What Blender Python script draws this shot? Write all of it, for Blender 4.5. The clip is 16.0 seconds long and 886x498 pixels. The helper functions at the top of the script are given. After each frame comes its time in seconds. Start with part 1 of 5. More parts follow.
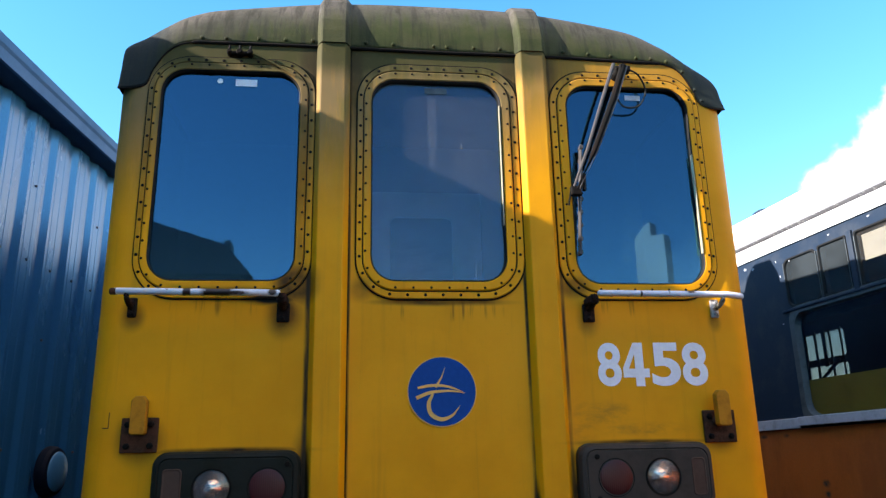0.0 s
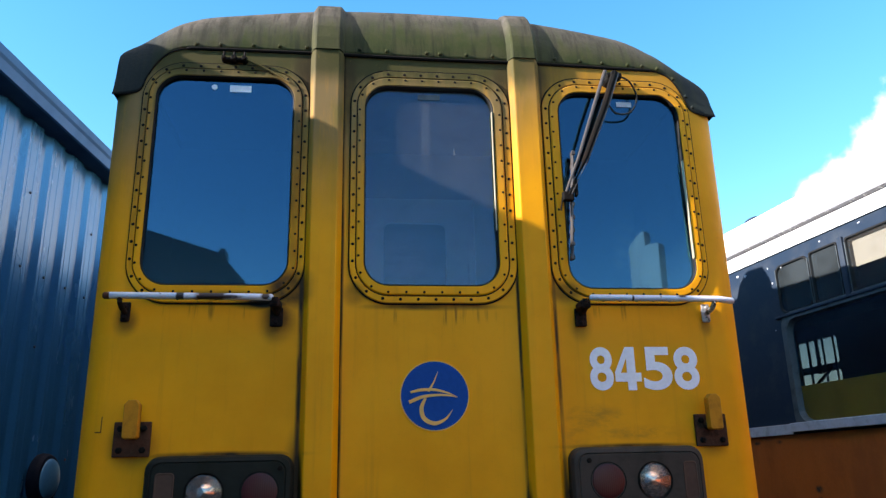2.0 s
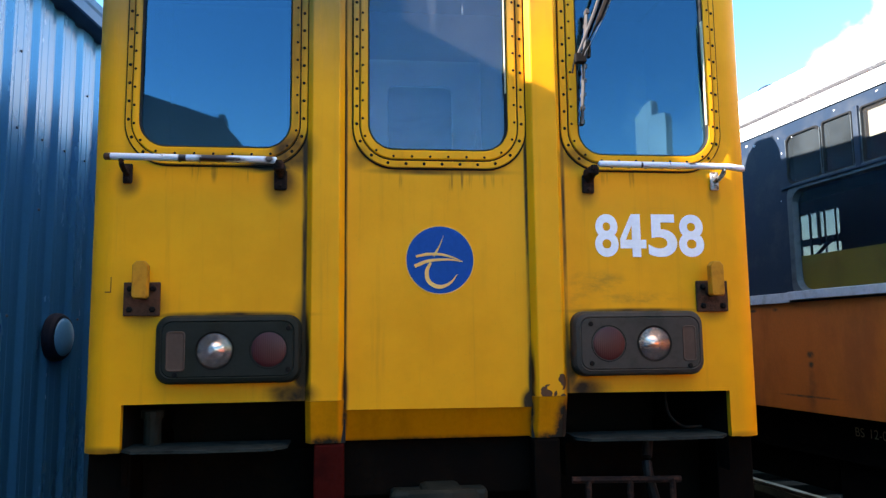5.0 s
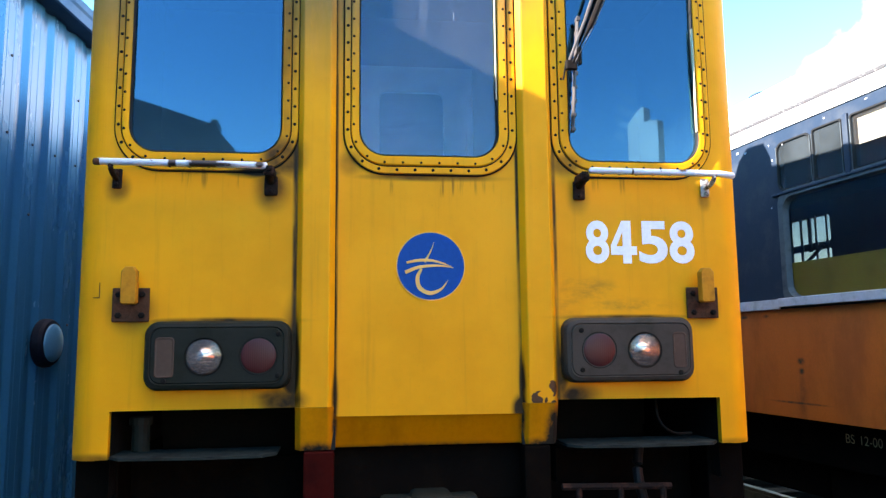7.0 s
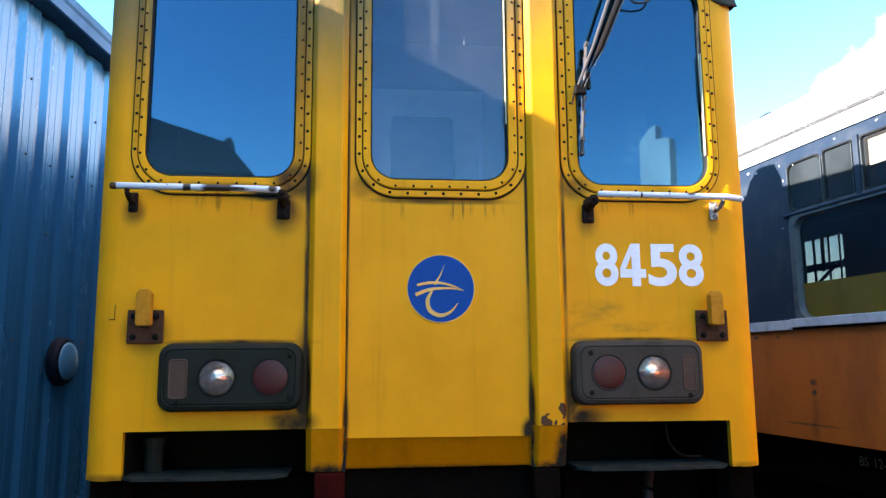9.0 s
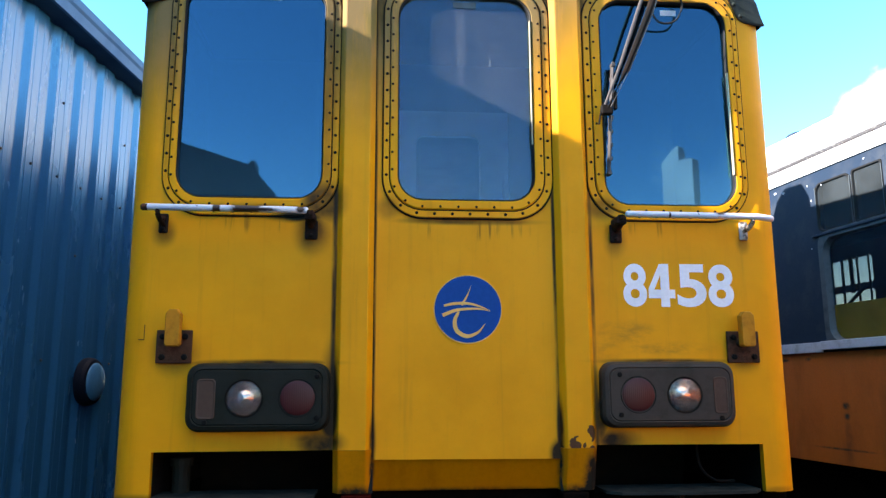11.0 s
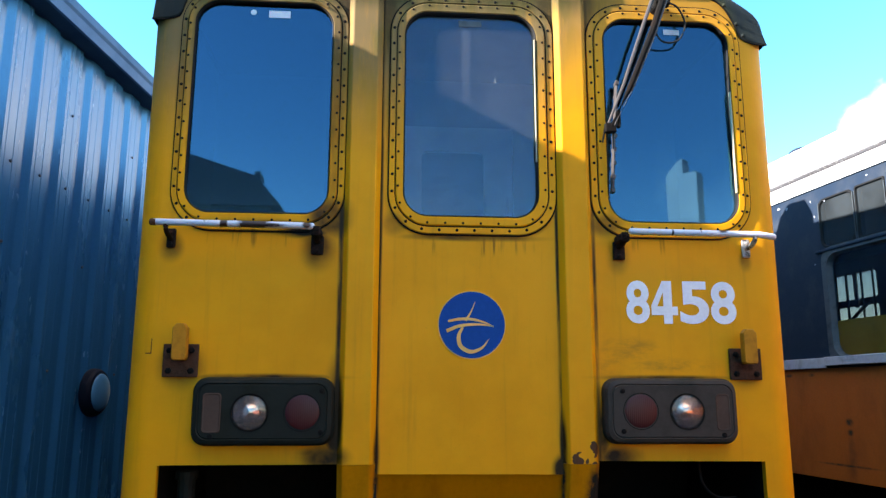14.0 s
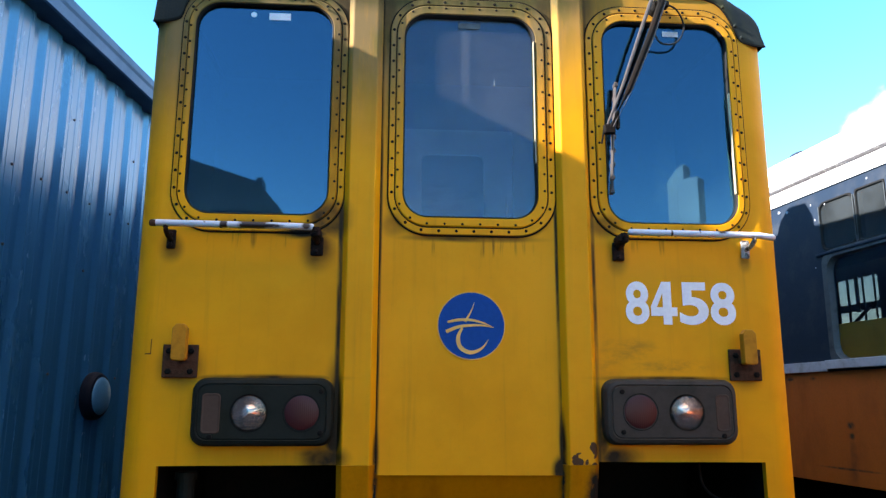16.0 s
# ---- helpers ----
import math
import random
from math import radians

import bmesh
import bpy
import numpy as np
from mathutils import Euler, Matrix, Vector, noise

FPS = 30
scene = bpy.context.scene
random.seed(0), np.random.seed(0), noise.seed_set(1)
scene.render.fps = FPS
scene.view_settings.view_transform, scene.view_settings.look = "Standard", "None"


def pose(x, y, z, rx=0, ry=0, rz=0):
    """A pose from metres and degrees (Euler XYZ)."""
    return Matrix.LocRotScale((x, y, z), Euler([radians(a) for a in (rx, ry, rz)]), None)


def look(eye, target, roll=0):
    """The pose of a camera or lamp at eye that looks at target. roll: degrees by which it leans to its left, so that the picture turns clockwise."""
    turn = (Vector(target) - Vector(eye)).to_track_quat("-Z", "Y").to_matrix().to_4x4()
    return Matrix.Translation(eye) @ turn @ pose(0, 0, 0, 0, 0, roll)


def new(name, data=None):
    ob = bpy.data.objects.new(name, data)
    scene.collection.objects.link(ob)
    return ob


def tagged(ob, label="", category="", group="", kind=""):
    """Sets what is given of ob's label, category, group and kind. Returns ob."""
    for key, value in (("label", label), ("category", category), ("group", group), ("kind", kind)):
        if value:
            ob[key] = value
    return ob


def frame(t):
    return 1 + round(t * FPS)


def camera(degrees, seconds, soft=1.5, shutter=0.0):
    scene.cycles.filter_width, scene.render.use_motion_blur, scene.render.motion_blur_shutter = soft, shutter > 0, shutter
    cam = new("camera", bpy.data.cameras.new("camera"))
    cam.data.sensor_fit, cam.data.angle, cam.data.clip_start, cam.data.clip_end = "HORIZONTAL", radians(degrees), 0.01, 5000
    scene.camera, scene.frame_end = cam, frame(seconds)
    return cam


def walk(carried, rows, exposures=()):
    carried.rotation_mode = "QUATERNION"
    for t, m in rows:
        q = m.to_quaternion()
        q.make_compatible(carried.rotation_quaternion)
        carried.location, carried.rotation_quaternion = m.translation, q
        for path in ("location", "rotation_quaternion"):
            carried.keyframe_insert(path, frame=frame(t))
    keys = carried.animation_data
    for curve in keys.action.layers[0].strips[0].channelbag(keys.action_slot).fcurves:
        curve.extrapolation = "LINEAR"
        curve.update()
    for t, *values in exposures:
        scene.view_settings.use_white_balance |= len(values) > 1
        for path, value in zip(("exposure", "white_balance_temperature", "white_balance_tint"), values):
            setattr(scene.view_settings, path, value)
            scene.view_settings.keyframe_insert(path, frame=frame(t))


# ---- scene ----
cam = camera(61.0, 16.0, soft=1.35)
PATH = [
    (0, (-0.337, -3.131, 1.613), (-0.116, -1.22, 2.161), -1.2),
    (0.5, (-0.305, -3.146, 1.613), (-0.07, -1.235, 2.156), -1.3),
    (1, (-0.318, -3.14, 1.604), (-0.066, -1.235, 2.159), -1.0),
    (1.5, (-0.333, -3.14, 1.596), (-0.105, -1.238, 2.172), -1.0),
    (2, (-0.328, -3.143, 1.588), (-0.095, -1.241, 2.16), -1.3),
    (2.5, (-0.33, -3.143, 1.627), (-0.115, -1.204, 2.067), -0.8),
    (3, (-0.364, -3.14, 1.595), (-0.137, -1.179, 1.915), -0.8),
    (3.5, (-0.353, -3.113, 1.585), (-0.118, -1.142, 1.829), -0.6),
    (6, (-0.332, -3.1, 1.571), (-0.103, -1.127, 1.805), -0.7),
    (6.5, (-0.323, -3.099, 1.577), (-0.089, -1.127, 1.814), -0.8),
    (7, (-0.331, -3.1, 1.577), (-0.082, -1.131, 1.827), -0.6),
    (7.5, (-0.329, -3.111, 1.585), (-0.095, -1.14, 1.831), -0.4),
    (8, (-0.351, -3.12, 1.576), (-0.112, -1.15, 1.823), 0.1),
    (8.5, (-0.325, -3.138, 1.576), (-0.091, -1.173, 1.866), -0.1),
    (9, (-0.327, -3.135, 1.6), (-0.11, -1.168, 1.893), -0.4),
    (11.5, (-0.355, -3.127, 1.59), (-0.199, -1.168, 1.961), -0.1),
    (12, (-0.346, -3.128, 1.57), (-0.192, -1.171, 1.954), -0.1),
    (12.5, (-0.358, -3.135, 1.589), (-0.199, -1.176, 1.962), 0.0),
    (13, (-0.349, -3.143, 1.606), (-0.196, -1.184, 1.974), 0.1),
    (13.5, (-0.347, -3.148, 1.602), (-0.204, -1.19, 1.981), 0.1),
    (14, (-0.358, -3.16, 1.614), (-0.207, -1.202, 1.991), 0.2),
    (14.5, (-0.351, -3.168, 1.613), (-0.207, -1.209, 1.994), 0.3),
    (15, (-0.355, -3.169, 1.604), (-0.213, -1.211, 1.986), 0.4),
    (15.5, (-0.344, -3.163, 1.611), (-0.208, -1.204, 1.992), 0.3),
    (16, (-0.348, -3.16, 1.588), (-0.202, -1.205, 1.983), 0.2),
]
walk(cam, [(t, look(eye, target, roll)) for t, eye, target, roll in PATH],
     exposures=[(t, e + 0.66, 7800, 24) for t, e in ((0, 1.33), (2.0, 1.23), (2.5, 1.24), (3.0, 1.44), (3.5, 1.55), (6.0, 2.28), (7.0, 2.40), (8.0, 2.37), (9.0, 2.22), (11.5, 1.85), (12.5, 1.8), (16, 1.7))])

# ---------------------------------------------------------------- light
SUN_TO = Vector((-0.857, -0.165, 0.419)).normalized()
world = bpy.data.worlds.new("world")
scene.world = world
world.use_nodes = True
wn, wl = world.node_tree.nodes, world.node_tree.links
wn.clear()
w_out = wn.new("ShaderNodeOutputWorld")
w_bg = wn.new("ShaderNodeBackground")
w_sky = wn.new("ShaderNodeTexSky")
w_sky.sky_type = "NISHITA"
w_sky.sun_disc = False
w_sky.sun_elevation = math.asin(SUN_TO.z)
w_sky.sun_rotation = math.atan2(SUN_TO.x, SUN_TO.y)
w_sky.air_density, w_sky.dust_density, w_sky.ozone_density = 1.0, 0.0, 3.0
w_bg.inputs["Strength"].default_value = 0.10
# a bank of white cloud low in the sky
w_tc = wn.new("ShaderNodeTexCoord")
w_noise = wn.new("ShaderNodeTexNoise")
w_noise.inputs["Scale"].default_value = 5.0
w_noise.inputs["Detail"].default_value = 7.0
w_noise.inputs["Roughness"].default_value = 0.52
wl.new(w_tc.outputs["Generated"], w_noise.inputs["Vector"])
w_dist = wn.new("ShaderNodeVectorMath")
w_dist.operation = "DISTANCE"
w_dist.inputs[1].default_value = (0.69, 0.68, 0.20)
wl.new(w_tc.outputs["Generated"], w_dist.inputs[0])
w_fall = wn.new("ShaderNodeMapRange")
for k, v in (("From Min", 0.08), ("From Max", 0.36), ("To Min", 0.42), ("To Max", -0.35)):
    w_fall.inputs[k].default_value = v
wl.new(w_dist.outputs["Value"], w_fall.inputs["Value"])
w_add = wn.new("ShaderNodeMath")
w_add.operation = "ADD"
wl.new(w_noise.outputs["Fac"], w_add.inputs[0])
# broken cloud overhead
w_sep = wn.new("ShaderNodeSeparateXYZ")
wl.new(w_tc.outputs["Generated"], w_sep.inputs[0])
w_high = wn.new("ShaderNodeMapRange")
for k, v in (("From Min", 0.52), ("From Max", 0.80), ("To Min", -0.35), ("To Max", 0.12)):
    w_high.inputs[k].default_value = v
wl.new(w_sep.outputs["Z"], w_high.inputs["Value"])
w_max = wn.new("ShaderNodeMath")
w_max.operation = "MAXIMUM"
wl.new(w_fall.outputs["Result"], w_max.inputs[0])
wl.new(w_high.outputs["Result"], w_max.inputs[1])
wl.new(w_max.outputs[0], w_add.inputs[1])
w_edge = wn.new("ShaderNodeMapRange")
w_edge.interpolation_type = "SMOOTHSTEP"
w_edge.inputs["From Min"].default_value, w_edge.inputs["From Max"].default_value = 0.54, 0.64
wl.new(w_add.outputs[0], w_edge.inputs["Value"])
w_mix = wn.new("ShaderNodeMix")
w_mix.data_type = "RGBA"
w_mix.inputs["B"].default_value = (6.6, 6.4, 6.2, 1)
wl.new(w_edge.outputs["Result"], w_mix.inputs["Factor"])
w_sat = wn.new("ShaderNodeHueSaturation")
w_sat.inputs["Hue"].default_value = 0.486
w_sat.inputs["Saturation"].default_value, w_sat.inputs["Value"].default_value = 1.32, 1.25
wl.new(w_sky.outputs["Color"], w_sat.inputs["Color"])
wl.new(w_sat.outputs["Color"], w_mix.inputs["A"])
wl.new(w_mix.outputs["Result"], w_bg.inputs["Color"])
wl.new(w_bg.outputs[0], w_out.inputs[0])

sun = new("sun", bpy.data.lights.new("sun", "SUN"))
sun.data.energy, sun.data.angle, sun.data.color = 4.25, radians(0.5), (0.87, 0.97, 1.0)
sun.matrix_world = look(SUN_TO * 40, (0, 0, 0))


# ---------------------------------------------------------------- materials
def nodes_of(name):
    m = bpy.data.materials.new(name)
    m.use_nodes = True
    t = m.node_tree
    return m, t.nodes, t.links, t.nodes["Principled BSDF"]


def math_node(n, l, op, a, b=None, clamp=False):
    q = n.new("ShaderNodeMath")
    q.operation, q.use_clamp = op, clamp
    for i, v in enumerate((a, b)):
        if v is None:
            continue
        if isinstance(v, (int, float)):
            q.inputs[i].default_value = v
        else:
            l.new(v, q.inputs[i])
    return q.outputs[0]


def noise_fac(n, l, coords, scale, detail=6.0, rough=0.6, stretch=(1, 1, 1)):
    mp = n.new("ShaderNodeMapping")
    mp.inputs["Scale"].default_value = stretch
    l.new(coords, mp.inputs["Vector"])
    q = n.new("ShaderNodeTexNoise")
    q.inputs["Scale"].default_value, q.inputs["Detail"].default_value, q.inputs["Roughness"].default_value = scale, detail, rough
    l.new(mp.outputs[0], q.inputs["Vector"])
    return q.outputs["Fac"]


def ramp(n, l, fac, lo, hi, a=0.0, b=1.0):
    q = n.new("ShaderNodeMapRange")
    q.interpolation_type = "SMOOTHSTEP"
    for k, v in (("From Min", lo), ("From Max", hi), ("To Min", a), ("To Max", b)):
        q.inputs[k].default_value = v
    l.new(fac, q.inputs["Value"])
    return q.outputs["Result"]


def mixed(n, l, fac, a, b):
    q = n.new("ShaderNodeMix")
    q.data_type = "RGBA"
    for key, v in (("Factor", fac), ("A", a), ("B", b)):
        if isinstance(v, (tuple, list)):
            q.inputs[key].default_value = (*v, 1)
        elif isinstance(v, (int, float)):
            q.inputs[key].default_value = v
        else:
            l.new(v, q.inputs[key])
    return q.outputs["Result"]


def spots_mask(n, l, pos, spots):
    """Soft stains: each (x, y, z, rx, ry, rz, strength), joined by their greatest."""
    total = None
    for x, y, z, rx, ry, rz, k in spots:
        sub = n.new("ShaderNodeVectorMath")
        sub.operation = "SUBTRACT"
        l.new(pos, sub.inputs[0])
        sub.inputs[1].default_value = (x, y, z)
        div = n.new("ShaderNodeVectorMath")
        div.operation = "DIVIDE"
        l.new(sub.outputs[0], div.inputs[0])
        div.inputs[1].default_value = (rx, ry, rz)
        ln = n.new("ShaderNodeVectorMath")
        ln.operation = "LENGTH"
        l.new(div.outputs[0], ln.inputs[0])
        f = ramp(n, l, ln.outputs["Value"], 0.25, 1.0, k, 0.0)
        total = f if total is None else math_node(n, l, "MAXIMUM", total, f)
    return total


def material(name, base, rough=0.5, metal=0.0, second=None, scale=4.0, amount=0.5, grain=60.0, bump=0.05,
             stretch=(1, 1, 1), spots=(), stain=(0.02, 0.016, 0.012), edges=(0.45, 0.7), rough2=None, coat=0.0, spec=0.5):
    m, n, l, p = nodes_of(name)
    geo = n.new("ShaderNodeNewGeometry")
    pos = geo.outputs["Position"]
    big = noise_fac(n, l, pos, scale, 8, 0.62, stretch)
    fine = noise_fac(n, l, pos, grain, 5, 0.6)
    second = second or tuple(c * 0.6 for c in base)
    fac = math_node(n, l, "MULTIPLY", ramp(n, l, big, *edges), amount)
    colour = mixed(n, l, fac, base, second)
    tone = math_node(n, l, "MULTIPLY", ramp(n, l, fine, 0.3, 0.75), 0.22)
    colour = mixed(n, l, tone, colour, tuple(c * 0.55 for c in base))
    if spots:
        mask = spots_mask(n, l, pos, spots)
        rag = ramp(n, l, noise_fac(n, l, pos, 26.0, 6, 0.7), 0.25, 0.7, 0.35, 1.25)
        mask = math_node(n, l, "MULTIPLY", mask, rag, True)
        colour = mixed(n, l, mask, colour, stain)
    l.new(colour, p.inputs["Base Color"])
    l.new(ramp(n, l, big, 0.35, 0.75, rough, rough2 if rough2 is not None else min(1, rough + 0.2)), p.inputs["Roughness"])
    p.inputs["Metallic"].default_value = metal
    p.inputs["Coat Weight"].default_value = coat
    p.inputs["Specular IOR Level"].default_value = spec
    b = n.new("ShaderNodeBump")
    b.inputs["Strength"].default_value, b.inputs["Distance"].default_value = bump, 0.01
    l.new(math_node(n, l, "ADD", fine, big), b.inputs["Height"])
    l.new(b.outputs[0], p.inputs["Normal"])
    return m


def body_yellow():
    """Sun-faded yellow coach paint with dirt streaks, algae near the roof, stains round the fittings and darker patches
    along edges.
    """
    m, n, l, p = nodes_of("yellow_paint")
    geo = n.new("ShaderNodeNewGeometry")
    pos = geo.outputs["Position"]
    sep = n.new("ShaderNodeSeparateXYZ")
    l.new(pos, sep.inputs[0])
    streak = noise_fac(n, l, pos, 7.0, 7, 0.65, (3.2, 3.2, 0.16))
    cloud = noise_fac(n, l, pos, 2.2, 8, 0.6)
    fine = noise_fac(n, l, pos, 90.0, 4, 0.6)
    colour = mixed(n, l, ramp(n, l, cloud, 0.35, 0.7), (0.81, 0.324, 0.006), (0.70, 0.271, 0.006))
    colour = mixed(n, l, ramp(n, l, streak, 0.52, 0.78, 0, 0.34), colour, (0.42, 0.17, 0.012))
    # algae: thickest under the roof lip, dying out a hand or two below it
    drop = ramp(n, l, sep.outputs["X"], 0.15, 0.70, 0.0, 0.42)
    level = math_node(n, l, "SUBTRACT", sep.outputs["Z"], drop)
    height = ramp(n, l, level, 2.52, 3.18)
    algae = math_node(n, l, "MULTIPLY", height, ramp(n, l, noise_fac(n, l, pos, 5.5, 8, 0.7, (3.0, 3.0, 0.35)), 0.08, 0.50), True)
    algae = math_node(n, l, "MAXIMUM", algae, ramp(n, l, level, 2.92, 3.40, 0.0, 1.0))
    # thicker on the damp shed side
    algae = math_node(n, l, "MULTIPLY", algae, ramp(n, l, sep.outputs["X"], 0.30, 1.05, 1.0, 0.52))
    slime = mixed(n, l, ramp(n, l, noise_fac(n, l, pos, 4.0, 7, 0.65, (2.0, 2.0, 0.8)), 0.38, 0.62), (0.125, 0.106, 0.036), (0.170, 0.122, 0.058))
    colour = mixed(n, l, math_node(n, l, "MULTIPLY", algae, 0.93), colour, slime)
    # darker olive band just below the roof lip
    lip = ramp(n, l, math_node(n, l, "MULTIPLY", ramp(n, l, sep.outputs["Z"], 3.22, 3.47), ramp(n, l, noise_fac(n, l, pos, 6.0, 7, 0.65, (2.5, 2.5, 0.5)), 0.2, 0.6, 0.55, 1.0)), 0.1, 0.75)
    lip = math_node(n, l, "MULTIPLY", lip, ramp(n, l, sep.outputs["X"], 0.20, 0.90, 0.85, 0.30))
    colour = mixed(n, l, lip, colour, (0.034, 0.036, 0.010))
    # stains round the fittings, and darker patches along sills and in the gaps
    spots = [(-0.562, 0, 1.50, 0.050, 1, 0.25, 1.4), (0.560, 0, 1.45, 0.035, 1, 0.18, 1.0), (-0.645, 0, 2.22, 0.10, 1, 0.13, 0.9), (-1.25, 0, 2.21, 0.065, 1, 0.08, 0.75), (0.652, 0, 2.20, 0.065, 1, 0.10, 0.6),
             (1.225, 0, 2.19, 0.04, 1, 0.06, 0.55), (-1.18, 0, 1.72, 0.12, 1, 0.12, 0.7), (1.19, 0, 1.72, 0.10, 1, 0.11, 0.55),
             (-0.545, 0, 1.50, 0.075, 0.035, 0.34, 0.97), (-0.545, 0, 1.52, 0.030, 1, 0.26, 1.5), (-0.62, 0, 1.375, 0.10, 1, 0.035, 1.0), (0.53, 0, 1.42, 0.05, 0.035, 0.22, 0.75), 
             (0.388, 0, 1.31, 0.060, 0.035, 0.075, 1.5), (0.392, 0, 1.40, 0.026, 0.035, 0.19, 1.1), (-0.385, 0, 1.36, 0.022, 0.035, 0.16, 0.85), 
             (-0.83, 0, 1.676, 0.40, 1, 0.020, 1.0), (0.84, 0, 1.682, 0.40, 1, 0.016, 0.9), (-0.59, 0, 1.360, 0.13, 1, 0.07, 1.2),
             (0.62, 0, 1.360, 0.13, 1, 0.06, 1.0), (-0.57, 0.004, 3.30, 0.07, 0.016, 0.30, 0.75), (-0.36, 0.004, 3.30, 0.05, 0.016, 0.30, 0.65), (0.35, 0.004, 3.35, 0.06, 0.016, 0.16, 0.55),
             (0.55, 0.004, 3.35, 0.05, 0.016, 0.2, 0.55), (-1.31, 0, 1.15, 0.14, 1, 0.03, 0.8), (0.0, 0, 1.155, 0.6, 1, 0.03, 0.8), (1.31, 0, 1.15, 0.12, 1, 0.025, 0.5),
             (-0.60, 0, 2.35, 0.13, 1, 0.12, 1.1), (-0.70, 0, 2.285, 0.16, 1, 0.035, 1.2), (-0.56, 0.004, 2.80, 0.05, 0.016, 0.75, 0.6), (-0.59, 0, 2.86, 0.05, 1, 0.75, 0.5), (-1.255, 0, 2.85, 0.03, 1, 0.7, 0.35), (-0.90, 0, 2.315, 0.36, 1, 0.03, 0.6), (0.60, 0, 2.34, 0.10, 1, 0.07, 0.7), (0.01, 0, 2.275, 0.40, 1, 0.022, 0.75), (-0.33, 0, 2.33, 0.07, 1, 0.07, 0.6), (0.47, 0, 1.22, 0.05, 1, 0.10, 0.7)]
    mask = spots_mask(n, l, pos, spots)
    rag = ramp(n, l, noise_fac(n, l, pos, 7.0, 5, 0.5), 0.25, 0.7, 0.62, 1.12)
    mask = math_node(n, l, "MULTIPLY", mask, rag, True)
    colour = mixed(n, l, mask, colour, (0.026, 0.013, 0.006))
    lines = spots_mask(n, l, pos, [(-0.548, 0.004, 2.30, 0.018, 0.014, 2.2, 1.0), (0.384, 0.004, 2.05, 0.013, 0.014, 2.4, 1.0), (0.543, 0.004, 2.2, 0.014, 0.014, 2.2, 0.9), (-0.381, 0.004, 2.2, 0.010, 0.014, 2.2, 0.8)])
    lines = math_node(n, l, "MULTIPLY", lines, ramp(n, l, noise_fac(n, l, pos, 5.0, 5, 0.6, (4, 4, 0.5)), 0.25, 0.6, 0.35, 1.15), True)
    colour = mixed(n, l, lines, colour, (0.026, 0.016, 0.008))
    # thin rusty drips under the door window
    drip = spots_mask(n, l, pos, [(0.01, 0, 2.24, 0.36, 1, 0.06, 1.0), (-0.90, 0, 2.26, 0.3, 1, 0.06, 0.8), (0.9, 0, 2.26, 0.3, 1, 0.06, 0.8)])
    drip = math_node(n, l, "MULTIPLY", drip, ramp(n, l, noise_fac(n, l, pos, 40.0, 3, 0.5, (1, 1, 0.06)), 0.56, 0.70), True)
    colour = mixed(n, l, math_node(n, l, "MULTIPLY", drip, 0.7), colour, (0.10, 0.04, 0.008))
    # a rubbed, greasy patch below the numerals
    rub = spots_mask(n, l, pos, [(0.70, 0, 1.80, 0.16, 1, 0.07, 0.5), (0.86, 0, 1.735, 0.26, 1, 0.04, 0.45), (0.60, 0, 1.75, 0.07, 1, 0.16, 0.35)])
    rub = math_node(n, l, "MULTIPLY", rub, ramp(n, l, noise_fac(n, l, pos, 9.0, 8, 0.7, (1, 1, 2.4)), 0.38, 0.66), True)
    colour = mixed(n, l, rub, colour, (0.22, 0.11, 0.02))
    # rusty chips where the sill of the right-hand post has been knocked
    chip = spots_mask(n, l, pos, [(0.450, 0, 1.352, 0.05, 1, 0.04, 1.0), (0.505, 0, 1.39, 0.032, 1, 0.045, 1.0), (0.51, 0, 1.30, 0.03, 1, 0.06, 0.9), (-0.402, 0, 1.345, 0.022, 1, 0.022, 1.0)])
    chip = math_node(n, l, "MULTIPLY", chip, ramp(n, l, noise_fac(n, l, pos, 17.0, 2, 0.5), 0.47, 0.50))
    chip = ramp(n, l, chip, 0.25, 0.32)
    colour = mixed(n, l, chip, colour, (0.075, 0.032, 0.016))
    colour = mixed(n, l, ramp(n, l, fine, 0.60, 0.82, 0, 0.25), colour, (0.33, 0.19, 0.03))
    l.new(colour, p.inputs["Base Color"])
    l.new(ramp(n, l, math_node(n, l, "ADD", math_node(n, l, "MULTIPLY", algae, 0.4), cloud), 0.3, 0.8, 0.42, 0.66), p.inputs["Roughness"])
    p.inputs["Specular IOR Level"].default_value = 0.13
    b = n.new("ShaderNodeBump")
    b.inputs["Strength"].default_value, b.inputs["Distance"].default_value = 0.12, 0.012
    l.new(math_node(n, l, "ADD", math_node(n, l, "MULTIPLY", cloud, 1.6), math_node(n, l, "MULTIPLY", fine, 0.12)), b.inputs["Height"])
    l.new(b.outputs[0], p.inputs["Normal"])
    return m


